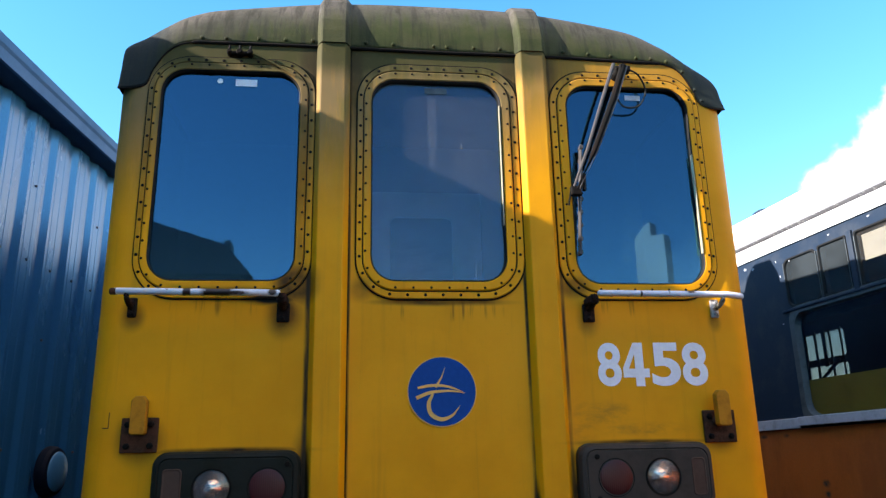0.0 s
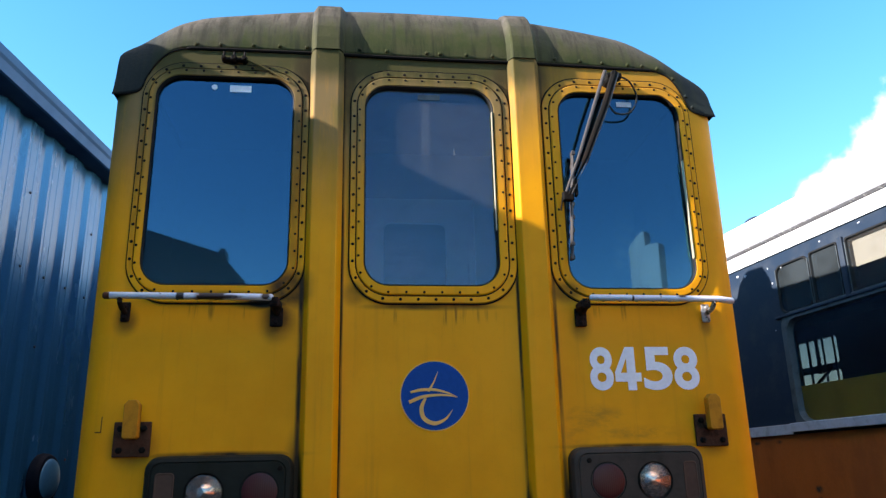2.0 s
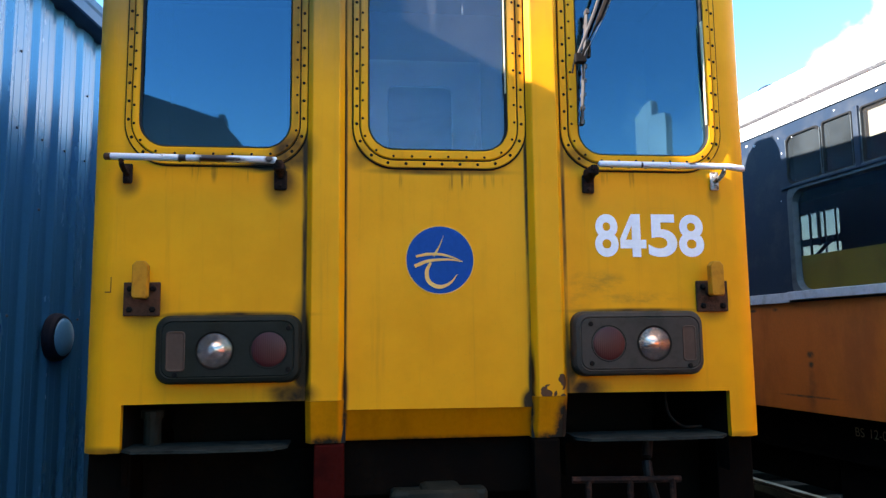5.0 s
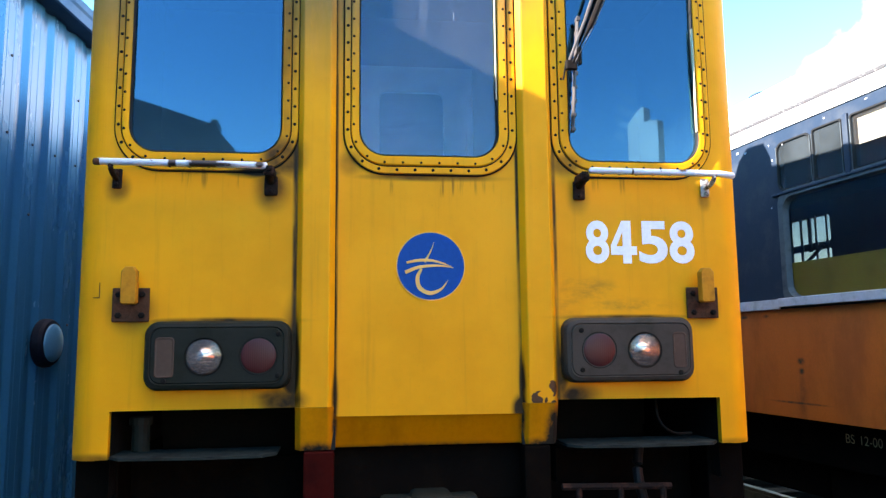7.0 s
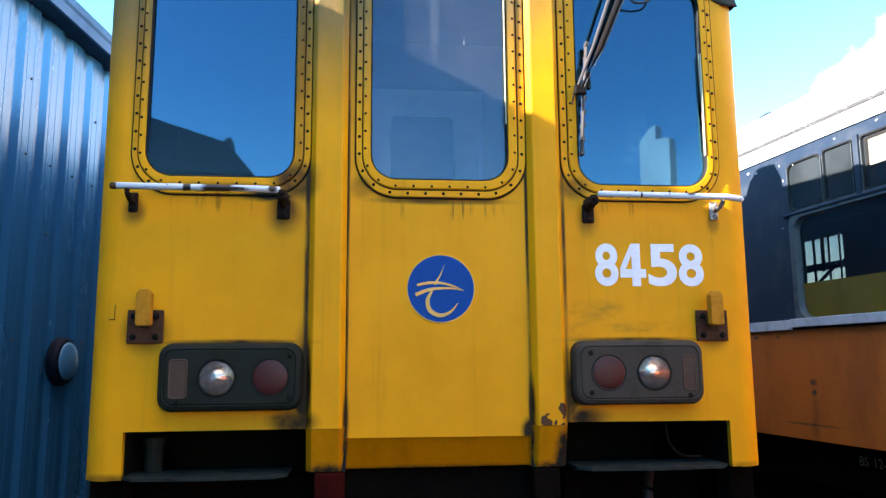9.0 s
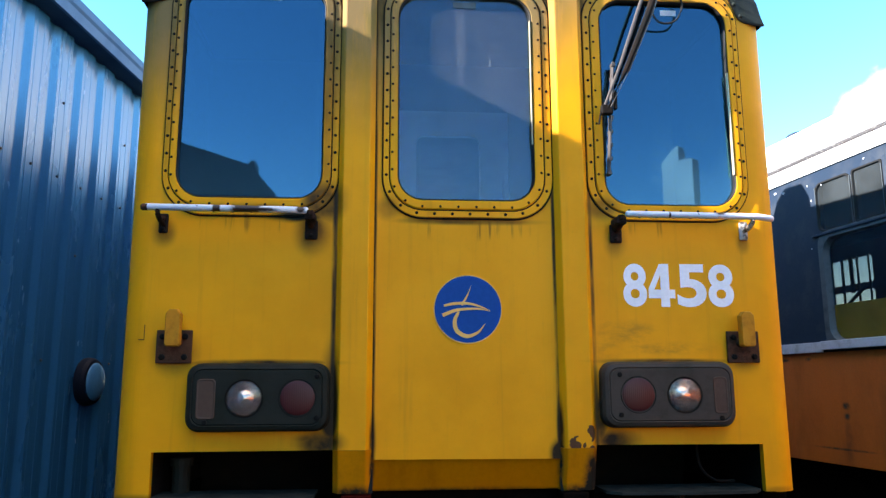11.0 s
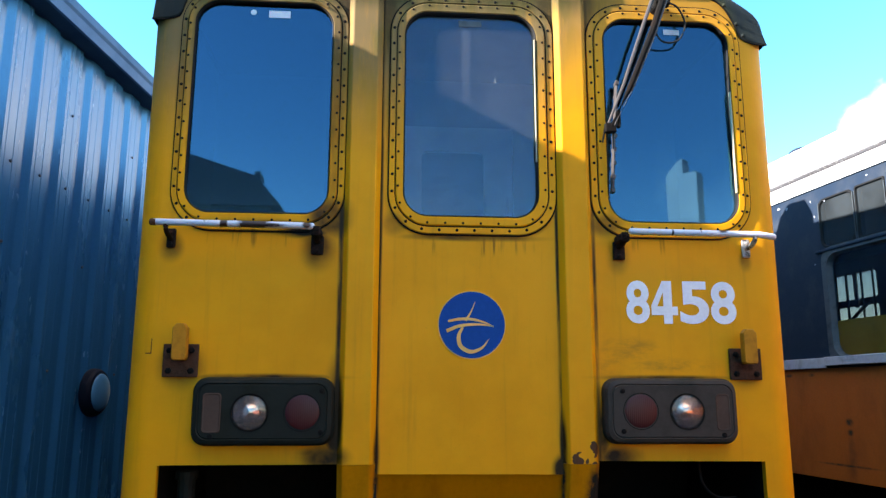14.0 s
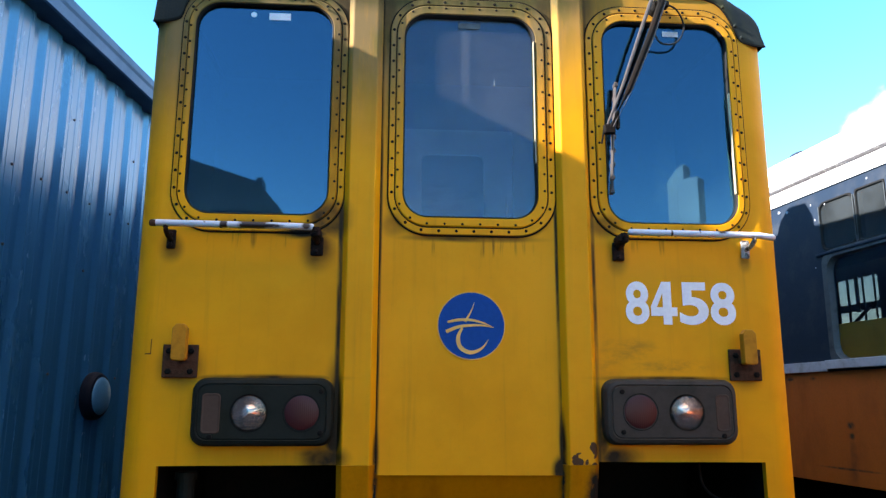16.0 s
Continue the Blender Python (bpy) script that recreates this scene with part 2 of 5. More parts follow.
def roof_grime():
    """Grey roof paint under green algae and black run-off."""
    m, n, l, p = nodes_of("algae_roof")
    geo = n.new("ShaderNodeNewGeometry")
    pos = geo.outputs["Position"]
    streak = noise_fac(n, l, pos, 6.0, 8, 0.7, (4.0, 1.0, 0.3))
    cloud = noise_fac(n, l, pos, 3.0, 8, 0.65)
    fine = noise_fac(n, l, pos, 70.0, 5, 0.65)
    sep = n.new("ShaderNodeSeparateXYZ")
    l.new(pos, sep.inputs[0])
    # green along the lip, bare weathered grey higher up
    algae = mixed(n, l, ramp(n, l, cloud, 0.35, 0.68), (0.054, 0.051, 0.022), (0.025, 0.036, 0.009))
    grey = mixed(n, l, ramp(n, l, cloud, 0.38, 0.62), (0.092, 0.078, 0.066), (0.054, 0.049, 0.038))
    edge = math_node(n, l, "ADD", sep.outputs["Z"], math_node(n, l, "MULTIPLY", streak, 0.34))
    edge = math_node(n, l, "ADD", edge, math_node(n, l, "MULTIPLY", math_node(n, l, "POWER", math_node(n, l, "ABSOLUTE", sep.outputs["X"]), 2.0), 0.13))
    colour = mixed(n, l, ramp(n, l, edge, 3.74, 3.96), algae, grey)
    colour = mixed(n, l, ramp(n, l, streak, 0.44, 0.66, 0, 0.7), colour, (0.014, 0.015, 0.008))
    # shade on the roof corners, put into the colour as dark slate
    corner = math_node(n, l, "MULTIPLY", ramp(n, l, math_node(n, l, "ABSOLUTE", sep.outputs["X"]), 1.13, 1.30), ramp(n, l, streak, 0.3, 0.6, 0.75, 1.0))
    colour = mixed(n, l, corner, colour, (0.012, 0.018, 0.019))
    colour = mixed(n, l, ramp(n, l, fine, 0.60, 0.88, 0, 0.35), colour, (0.10, 0.088, 0.060))
    l.new(colour, p.inputs["Base Color"])
    p.inputs["Roughness"].default_value = 0.72
    p.inputs["Specular IOR Level"].default_value = 0.12
    b = n.new("ShaderNodeBump")
    b.inputs["Strength"].default_value, b.inputs["Distance"].default_value = 0.25, 0.01
    l.new(math_node(n, l, "ADD", fine, cloud), b.inputs["Height"])
    l.new(b.outputs[0], p.inputs["Normal"])
    return m


def glazing(name, ior, tint, dust, dust_tint=(0.45, 0.42, 0.40), low_film=0.0, shine=(0.14, 0.64, 1.0), runs=()):
    """Thin pane: gloss by Fresnel over a tinted see-through body, with a film of dust."""
    m, n, l, p = nodes_of(name)
    n.remove(p)
    out = n["Material Output"]
    clear, gloss, film = n.new("ShaderNodeBsdfTransparent"), n.new("ShaderNodeBsdfGlossy"), n.new("ShaderNodeBsdfDiffuse")
    clear.inputs["Color"].default_value = (*tint, 1)
    gloss.inputs["Roughness"].default_value = 0.02
    gloss.inputs["Color"].default_value = (*shine, 1)
    film.inputs["Color"].default_value = (*dust_tint, 1)
    lw = n.new("ShaderNodeLayerWeight")
    lw.inputs["Blend"].default_value = 0.5
    f0 = ((ior - 1) / (ior + 1)) ** 2
    fac = math_node(n, l, "ADD", math_node(n, l, "MULTIPLY", math_node(n, l, "POWER", lw.outputs["Facing"], 4.0), 1 - f0), f0, True)
    geo = n.new("ShaderNodeNewGeometry")
    big = noise_fac(n, l, geo.outputs["Position"], 3.0, 7, 0.65)
    wave = n.new("ShaderNodeBump")
    wave.inputs["Strength"].default_value, wave.inputs["Distance"].default_value = 0.02, 0.01
    l.new(noise_fac(n, l, geo.outputs["Position"], 2.0, 2, 0.5), wave.inputs["Height"])
    l.new(wave.outputs[0], gloss.inputs["Normal"])
    a, b = n.new("ShaderNodeMixShader"), n.new("ShaderNodeMixShader")
    amount = ramp(n, l, big, 0.3, 0.75, dust * 0.6, dust * 1.3)
    if low_film:
        # film that thickens towards the bottom edge of the pane
        sep = n.new("ShaderNodeSeparateXYZ")
        l.new(geo.outputs["Position"], sep.inputs[0])
        low = math_node(n, l, "MULTIPLY", ramp(n, l, sep.outputs["Z"], 2.34, 2.80, low_film, 0.0), ramp(n, l, big, 0.25, 0.7, 0.6, 1.2))
        amount = math_node(n, l, "ADD", amount, low, True)
    if runs:
        # a green run of algae down the pane
        amount = math_node(n, l, "ADD", amount, spots_mask(n, l, geo.outputs["Position"], runs), True)
    l.new(amount, a.inputs[0])
    l.new(clear.outputs[0], a.inputs[1])
    l.new(film.outputs[0], a.inputs[2])
    l.new(fac, b.inputs[0])
    l.new(a.outputs[0], b.inputs[1])
    l.new(gloss.outputs[0], b.inputs[2])
    l.new(b.outputs[0], out.inputs[0])
    return m


YELLOW = body_yellow()
ROOF = roof_grime()
# sill and post feet: darker copies of the yellow, dirt and shade in the colour
SKIRT = material("skirt_dark_yellow", (0.48, 0.140, 0.001), 0.6, second=(0.31, 0.086, 0.001), scale=5, amount=0.8, stretch=(1, 1, 0.3), spec=0.05,
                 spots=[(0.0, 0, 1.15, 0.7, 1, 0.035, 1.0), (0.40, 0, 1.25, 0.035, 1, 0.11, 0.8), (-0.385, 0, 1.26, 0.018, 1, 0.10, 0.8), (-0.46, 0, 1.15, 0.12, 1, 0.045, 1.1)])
FOOT_DARK = material("post_foot_dark_yellow", (0.62, 0.205, 0.003), 0.6, second=(0.44, 0.140, 0.003), scale=5, amount=0.8, stretch=(1, 1, 0.3), spec=0.06,
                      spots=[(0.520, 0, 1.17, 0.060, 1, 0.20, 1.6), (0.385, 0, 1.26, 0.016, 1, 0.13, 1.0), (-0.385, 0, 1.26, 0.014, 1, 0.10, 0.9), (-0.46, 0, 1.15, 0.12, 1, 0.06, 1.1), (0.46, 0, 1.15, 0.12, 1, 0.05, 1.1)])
RUBBER = material("black_rubber", (0.010, 0.010, 0.010), 0.6, bump=0.1, spec=0.2)
# grimy black fittings; in the step recesses this black stands for shade
GRIME_SHADE_BLACK = material("grime_and_shade_black", (0.0055, 0.005, 0.0045), 0.7, second=(0.018, 0.011, 0.008), scale=9, amount=0.7, bump=0.2, spec=0.1)
RUST_BLACK = material("blackened_rust", (0.012, 0.008, 0.007), 0.75, second=(0.060, 0.026, 0.018), scale=26, amount=0.9, bump=0.3, spec=0.1)
# brown taken nearly to black, underfloor shade included in the colour
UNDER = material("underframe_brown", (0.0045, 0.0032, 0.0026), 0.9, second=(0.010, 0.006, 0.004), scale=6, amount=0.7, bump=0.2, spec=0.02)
OXIDE = material("oxide_red_paint", (0.040, 0.004, 0.003), 0.8, second=(0.020, 0.003, 0.003), scale=8, amount=0.8, spec=0.03)
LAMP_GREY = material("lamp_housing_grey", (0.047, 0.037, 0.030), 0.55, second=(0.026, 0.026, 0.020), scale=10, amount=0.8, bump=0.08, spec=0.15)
# darker copy of the housing grey: left unit, coupling and pipe end
LAMP_GREY_DARK = material("darker_lamp_housing", (0.013, 0.015, 0.012), 0.6, second=(0.012, 0.014, 0.009), scale=10, amount=0.8, bump=0.08, spec=0.12)
LAMP_DARK = material("lamp_panel_brown", (0.075, 0.044, 0.032), 0.55, bump=0.05, spec=0.15)
RUSTY = material("rusty_plate", (0.080, 0.034, 0.020), 0.8, second=(0.034, 0.017, 0.011), scale=30, amount=0.9, bump=0.3, spec=0.1)
WORN_YELLOW = material("worn_yellow_iron", (0.50, 0.19, 0.008), 0.6, second=(0.27, 0.10, 0.01), scale=22, amount=0.7, bump=0.1, spec=0.2)
RAIL_WHITE = material("chipped_white_rail", (0.66, 0.66, 0.72), 0.4, second=(0.10, 0.035, 0.015), scale=17, amount=1.0, edges=(0.62, 0.66),
                      spots=[(-0.90, -0.1, 2.297, 0.075, 1, 0.2, 3.2), (-0.845, -0.1, 2.288, 0.09, 1, 0.012, 2.0), (-0.685, -0.1, 2.293, 0.025, 1, 0.02, 1.8), (-1.02, -0.1, 2.295, 0.02, 1, 0.2, 2.5), (0.86, -0.1, 2.293, 0.007, 1, 0.02, 1.8), (1.08, -0.1, 2.300, 0.03, 1, 0.010, 1.2)], stain=(0.030, 0.010, 0.006))
WHITE_PAINT = material("white_transfer", (0.80, 0.80, 0.84), 0.45, second=(0.62, 0.62, 0.66), scale=8, amount=0.4, bump=0.02)
LOGO_BLUE = material("blue_transfer", (0.000, 0.062, 0.26), 0.5, second=(0.001, 0.072, 0.29), scale=6, amount=0.5, bump=0.02, spec=0.05)
LOGO_GOLD = material("gold_transfer", (0.74, 0.42, 0.10), 0.45, bump=0.02)
WIPER_METAL = material("wiper_steel", (0.060, 0.049, 0.046), 0.45, metal=0.1, second=(0.030, 0.024, 0.022), scale=14, amount=0.8)
CHIPPED_STEEL = material("chipped_bracket_steel", (0.42, 0.40, 0.38), 0.5, second=(0.035, 0.022, 0.016), scale=34, amount=1.0, edges=(0.46, 0.54), bump=0.15)
SUNLIT_TRIM = material("sunlit_jamb_trim", (0.42, 0.36, 0.24), 0.45, metal=0.2, bump=0.04)
GLASS = glazing("cab_glass", 2.12, (0.20, 0.32, 0.40), 0.005, (0.12, 0.36, 0.44), 0.08)
GLASS_DUSTY = glazing("dusty_glass", 1.62, (0.72, 0.78, 0.82), 0.048, (0.40, 0.41, 0.40), 0.05, runs=[(-0.012, 0, 3.12, 0.032, 1, 0.34, 0.04), (0.12, 0, 3.0, 0.0045, 1, 0.026, 0.25), (0.17, 0, 2.42, 0.008, 1, 0.07, 0.12), (0.07, 0, 2.42, 0.006, 1, 0.06, 0.10)])
COACH_GLASS = glazing("coach_glass", 1.45, (0.78, 0.84, 0.86), 0.012)
TOP_GLASS = glazing("dusty_toplight_glass", 1.4, (0.26, 0.34, 0.36), 0.07, (0.32, 0.38, 0.42))
BLIND_GLASS = glazing("toplight_glass", 1.4, (0.80, 0.80, 0.78), 0.04)
FAR_GLASS = glazing("dusty_far_glass", 1.4, (0.42, 0.40, 0.38), 0.10)
CAB_INSIDE = material("cab_lining", (0.22, 0.22, 0.22), 0.7, bump=0.05)
CAB_DOOR = material("cab_bulkhead_door", (0.05, 0.05, 0.06), 0.6)
CAB_LINING_PALE = material("pale_cab_lining", (0.44, 0.44, 0.42), 0.6, bump=0.05)
STICKER = material("paper_sticker", (0.72, 0.76, 0.80), 0.6, bump=0.02)
COACH_NAVY = material("navy_coach_paint", (0.013, 0.027, 0.050), 0.5, second=(0.045, 0.056, 0.070), scale=5, amount=0.7, bump=0.06, spec=0.18)
COACH_ORANGE = material("orange_coach_paint", (0.57, 0.124, 0.012), 0.5, second=(0.35, 0.078, 0.010), scale=2.6, amount=0.8, bump=0.06, stretch=(1, 1, 0.45),
                        spots=[(2.80, 1.85, 1.43, 0.05, 0.05, 0.035, 1.0), (2.80, 1.85, 1.36, 0.04, 0.04, 0.035, 1.0), (2.78, 2.2, 1.755, 0.05, 0.05, 0.02, 0.9),
                               (2.75, 2.46, 1.755, 0.05, 0.06, 0.02, 0.9), (2.80, 1.9, 1.14, 0.4, 0.4, 0.012, 0.8), (2.80, 1.85, 1.2, 0.05, 0.05, 0.25, 0.35)])
COACH_WHITE = material("white_coach_roof", (0.80, 0.80, 0.80), 0.55, second=(0.60, 0.60, 0.60), scale=7, amount=0.6, bump=0.06)
COACH_STRIP = material("pale_waist_strip", (0.50, 0.54, 0.60), 0.5, second=(0.30, 0.31, 0.33), scale=12, amount=0.7)
COACH_GUTTER = material("flaking_gutter_grey", (0.30, 0.30, 0.32), 0.6, second=(0.70, 0.70, 0.70), scale=34, amount=0.9, edges=(0.54, 0.64))
COACH_FRAME = material("window_frame_grey", (0.060, 0.080, 0.090), 0.45, second=(0.022, 0.030, 0.034), scale=12, amount=0.8)
BLIND = material("cream_blind", (0.30, 0.28, 0.24), 0.7)
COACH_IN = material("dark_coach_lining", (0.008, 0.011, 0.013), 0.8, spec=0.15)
COACH_BOARD = material("yellow_lining_board", (0.62, 0.30, 0.010), 0.5)
LETTERING = material("faded_lettering", (0.26, 0.22, 0.12), 0.6, bump=0.02)
SHED_BLUE = material("blue_grey_cladding", (0.009, 0.122, 0.262), 0.24, second=(0.007, 0.100, 0.222), scale=2.5, amount=0.6, bump=0.02, rough2=0.30, stretch=(1, 1, 0.3))
SHED_BLUE.node_tree.nodes["Principled BSDF"].inputs["IOR"].default_value = 2.35
SHED_BLUE.node_tree.nodes["Principled BSDF"].inputs["Specular Tint"].default_value = (0.50, 0.79, 1.0, 1)
SHED_TRIM = material("slate_blue_trim", (0.016, 0.055, 0.105), 0.5, second=(0.013, 0.045, 0.088), scale=3, amount=0.6, bump=0.03, spec=0.16)
SHED_GUTTER = material("blue_gutter_steel", (0.016, 0.100, 0.215), 0.4, second=(0.014, 0.080, 0.170), scale=3, amount=0.6, bump=0.03, spec=0.3)
SHED_ROOF = material("shed_roof_sheet", (0.16, 0.18, 0.20), 0.5)
SCREW = material("dark_screw", (0.02, 0.022, 0.03), 0.5)
LAMP_CASE = material("black_lamp_case", (0.003, 0.005, 0.014), 0.6, spec=0.15)
LAMP_LENS = material("frosted_lamp_lens", (0.05, 0.19, 0.33), 0.3, second=(0.045, 0.165, 0.29), bump=0.02, spec=0.25)
BALLAST = material("dirty_ballast", (0.010, 0.0095, 0.009), 0.95, second=(0.022, 0.020, 0.018), scale=14, amount=0.9, grain=120, bump=0.8, spec=0.0)
STEEL = material("rail_steel", (0.016, 0.012, 0.009), 1.0, spec=0.0, second=(0.02, 0.012, 0.008), scale=10, amount=0.8)
RAIL_STEEL = material("worn_rail_head", (0.045, 0.043, 0.042), 0.4, metal=0.8, second=(0.025, 0.018, 0.014), scale=10, amount=0.5)
SLEEPER = material("weathered_sleeper", (0.012, 0.011, 0.010), 0.9, second=(0.02, 0.018, 0.016), scale=8, amount=0.8, stretch=(0.3, 1, 1), spec=0.05)
BRICK_DARK = material("dark_render_wall", (0.12, 0.135, 0.17), 0.8, second=(0.14, 0.155, 0.19), scale=1.5, amount=0.7)
SLATE = material("slate_roof", (0.085, 0.092, 0.125), 0.6, second=(0.11, 0.118, 0.15), scale=3, amount=0.7)
PALE_WALL = material("pale_render_wall", (0.88, 0.60, 0.60), 0.8, second=(0.76, 0.52, 0.52), scale=1.2, amount=0.6)


def lens_glass(name, base, rough, metal):
    m, n, l, p = nodes_of(name)
    tc = n.new("ShaderNodeTexCoord")
    wv = n.new("ShaderNodeTexWave")
    wv.inputs["Scale"].default_value = 38.0
    wv.inputs["Distortion"].default_value = 0.4
    l.new(tc.outputs["Object"], wv.inputs["Vector"])
    b = n.new("ShaderNodeBump")
    b.inputs["Strength"].default_value, b.inputs["Distance"].default_value = 0.15, 0.002
    l.new(wv.outputs["Fac"], b.inputs["Height"])
    l.new(b.outputs[0], p.inputs["Normal"])
    l.new(mixed(n, l, ramp(n, l, wv.outputs["Fac"], 0.2, 0.9, 0, 0.35), base, tuple(c * 0.5 for c in base)), p.inputs["Base Color"])
    p.inputs["Roughness"].default_value, p.inputs["Metallic"].default_value = rough, metal
    p.inputs["Coat Weight"].default_value, p.inputs["Coat Roughness"].default_value = 0.03, 0.2
    p.inputs["Specular IOR Level"].default_value = 0.3
    return m


RED_LENS = lens_glass("red_ribbed_lens", (0.055, 0.005, 0.006), 0.4, 0.0)
REFLECTOR = material("silvered_reflector", (0.97, 0.84, 0.76), 0.09, metal=1.0, second=(0.90, 0.62, 0.48), scale=16, amount=0.7, bump=0.03)
# the warm pale film adds the brightness of sky reflected in the lens
CLEAR_LENS = glazing("headlamp_lens", 1.45, (0.94, 0.88, 0.84), 0.10, (0.80, 0.68, 0.62), shine=(0.9, 0.9, 0.9))


# ---------------------------------------------------------------- mesh tools
def part(name, bm, mat, parent=None, label="", smooth=False, m=None):
    """One mesh object from a bmesh, under its thing or part."""
    me = bpy.data.meshes.new(name)
    bmesh.ops.recalc_face_normals(bm, faces=bm.faces)
    bm.to_mesh(me)
    bm.free()
    me.materials.append(mat)
    if smooth:
        for f in me.polygons:
            f.use_smooth = True
    ob = new(name, me)
    if m is not None:
        ob.matrix_basis = m
    if parent is not None:
        ob.parent = parent
    if label:
        tagged(ob, label)
    return ob


def thing(name, label, category, at=None, group="", kind=""):
    ob = new(name)
    ob.empty_display_size = 0.2
    if at is not None:
        ob.matrix_basis = at
    return tagged(ob, label, category, group, kind)


def box(bm, x0, x1, y0, y1, z0, z1, bevel=0.0, m=None):
    vs = bmesh.ops.create_cube(bm, size=1)["verts"]
    for v in vs:
        v.co = Vector((x0 + (v.co.x + 0.5) * (x1 - x0), y0 + (v.co.y + 0.5) * (y1 - y0), z0 + (v.co.z + 0.5) * (z1 - z0)))
    if bevel:
        es = list({e for v in vs for e in v.link_edges})
        r = bmesh.ops.bevel(bm, geom=es, offset=bevel, segments=2, affect="EDGES", profile=0.5)
        vs = list({v for f in r["faces"] for v in f.verts} | {v for v in vs if v.is_valid})
    if m is not None:
        for v in vs:
            v.co = m @ v.co
    return bm


def boxes(*args, bevel=0.0):
    bm = bmesh.new()
    for a in args:
        box(bm, *a, bevel=bevel)
    return bm


def tube(bm, pts, r, seg=12, caps=True):
    """A round bar along a polyline."""
    pts = [Vector(p) for p in pts]
    rings = []
    for i, p in enumerate(pts):
        d = (pts[min(i + 1, len(pts) - 1)] - pts[max(i - 1, 0)]).normalized()
        a = d.cross(Vector((0, 0, 1)) if abs(d.z) < 0.9 else Vector((1, 0, 0))).normalized()
        b = d.cross(a)
        rr = r[i] if isinstance(r, (list, tuple)) else r
        rings.append([bm.verts.new(p + rr * (math.cos(2 * math.pi * k / seg) * a + math.sin(2 * math.pi * k / seg) * b)) for k in range(seg)])
    for u, v in zip(rings, rings[1:]):
        for k in range(seg):
            bm.faces.new((u[k], u[(k + 1) % seg], v[(k + 1) % seg], v[k]))
    if caps:
        bm.faces.new(rings[0])
        bm.faces.new(rings[-1])
    return bm


def bent(pts, n=6):
    """A smooth curve through a few points."""
    pts = [Vector(p) for p in pts]
    p = [2 * pts[0] - pts[1], *pts, 2 * pts[-1] - pts[-2]]
    out = []
    for i in range(1, len(p) - 2):
        for k in range(n):
            t = k / n
            out.append(0.5 * (2 * p[i] + (p[i + 1] - p[i - 1]) * t + (2 * p[i - 1] - 5 * p[i] + 4 * p[i + 1] - p[i + 2]) * t * t
                              + (3 * p[i] - p[i - 1] - 3 * p[i + 1] + p[i + 2]) * t ** 3))
    return out + [pts[-1]]


def round_rect(x0, x1, z0, z1, r, n=8):
    pts = []
    for cx, cz, a0 in ((x1 - r, z1 - r, 0), (x0 + r, z1 - r, 90), (x0 + r, z0 + r, 180), (x1 - r, z0 + r, 270)):
        for k in range(n + 1):
            a = radians(a0 + 90 * k / n)
            pts.append((cx + r * math.cos(a), cz + r * math.sin(a)))
    return pts


def loft(bm, loops, cap_first=False, cap_last=False):
    """Closed loops of equal length, each (points, y), joined in order."""
    rings = [[bm.verts.new((x, y, z)) for x, z in pts] for pts, y in loops]
    k = len(rings[0])
    for u, v in zip(rings, rings[1:]):
        for i in range(k):
            bm.faces.new((u[i], u[(i + 1) % k], v[(i + 1) % k], v[i]))
    if cap_first:
        bm.faces.new(rings[0])
    if cap_last:
        bm.faces.new(rings[-1])
    return bm


def plate(outer, holes, y0, y1):
    """A sheet in the xz plane between y0 (front) and y1, with openings right through."""
    bm = bmesh.new()
    for y in (y0, y1):
        es = []
        for loop in (outer, *holes):
            vs = [bm.verts.new((x, y, z)) for x, z in loop]
            es += [bm.edges.new((a, b)) for a, b in zip(vs, vs[1:] + vs[:1])]
        bmesh.ops.triangle_fill(bm, edges=es, use_beauty=True)
    for loop in (outer, *holes):
        a = [bm.verts.new((x, y0, z)) for x, z in loop]
        b = [bm.verts.new((x, y1, z)) for x, z in loop]
        for i in range(len(loop)):
            j = (i + 1) % len(loop)
            bm.faces.new((a[i], a[j], b[j], b[i]))
    bmesh.ops.remove_doubles(bm, verts=bm.verts, dist=1e-5)
    return bm


def lathe(bm, profile, centre, seg=32):
    """Turned about the y axis: profile of (radius, y)."""
    cx, cz = centre
    rings = []
    for r, y in profile:
        rings.append([bm.verts.new((cx + r * math.cos(2 * math.pi * k / seg), y, cz + r * math.sin(2 * math.pi * k / seg))) for k in range(seg)])
    for u, v in zip(rings, rings[1:]):
        for k in range(seg):
            bm.faces.new((u[k], u[(k + 1) % seg], v[(k + 1) % seg], v[k]))
    for ring in (rings[0], rings[-1]):
        bm.faces.new(ring)
    return bm


def rivet(bm, x, y, z, r=0.006, h=0.004, seg=8):
    a = [bm.verts.new((x + r * math.cos(2 * math.pi * k / seg), y, z + r * math.sin(2 * math.pi * k / seg))) for k in range(seg)]
    b = [bm.verts.new((x + 0.6 * r * math.cos(2 * math.pi * k / seg), y - h, z + 0.6 * r * math.sin(2 * math.pi * k / seg))) for k in range(seg)]
    for k in range(seg):
        bm.faces.new((a[k], a[(k + 1) % seg], b[(k + 1) % seg], b[k]))
    bm.faces.new(b)


def lerp(a, b, t):
    return a + (b - a) * t


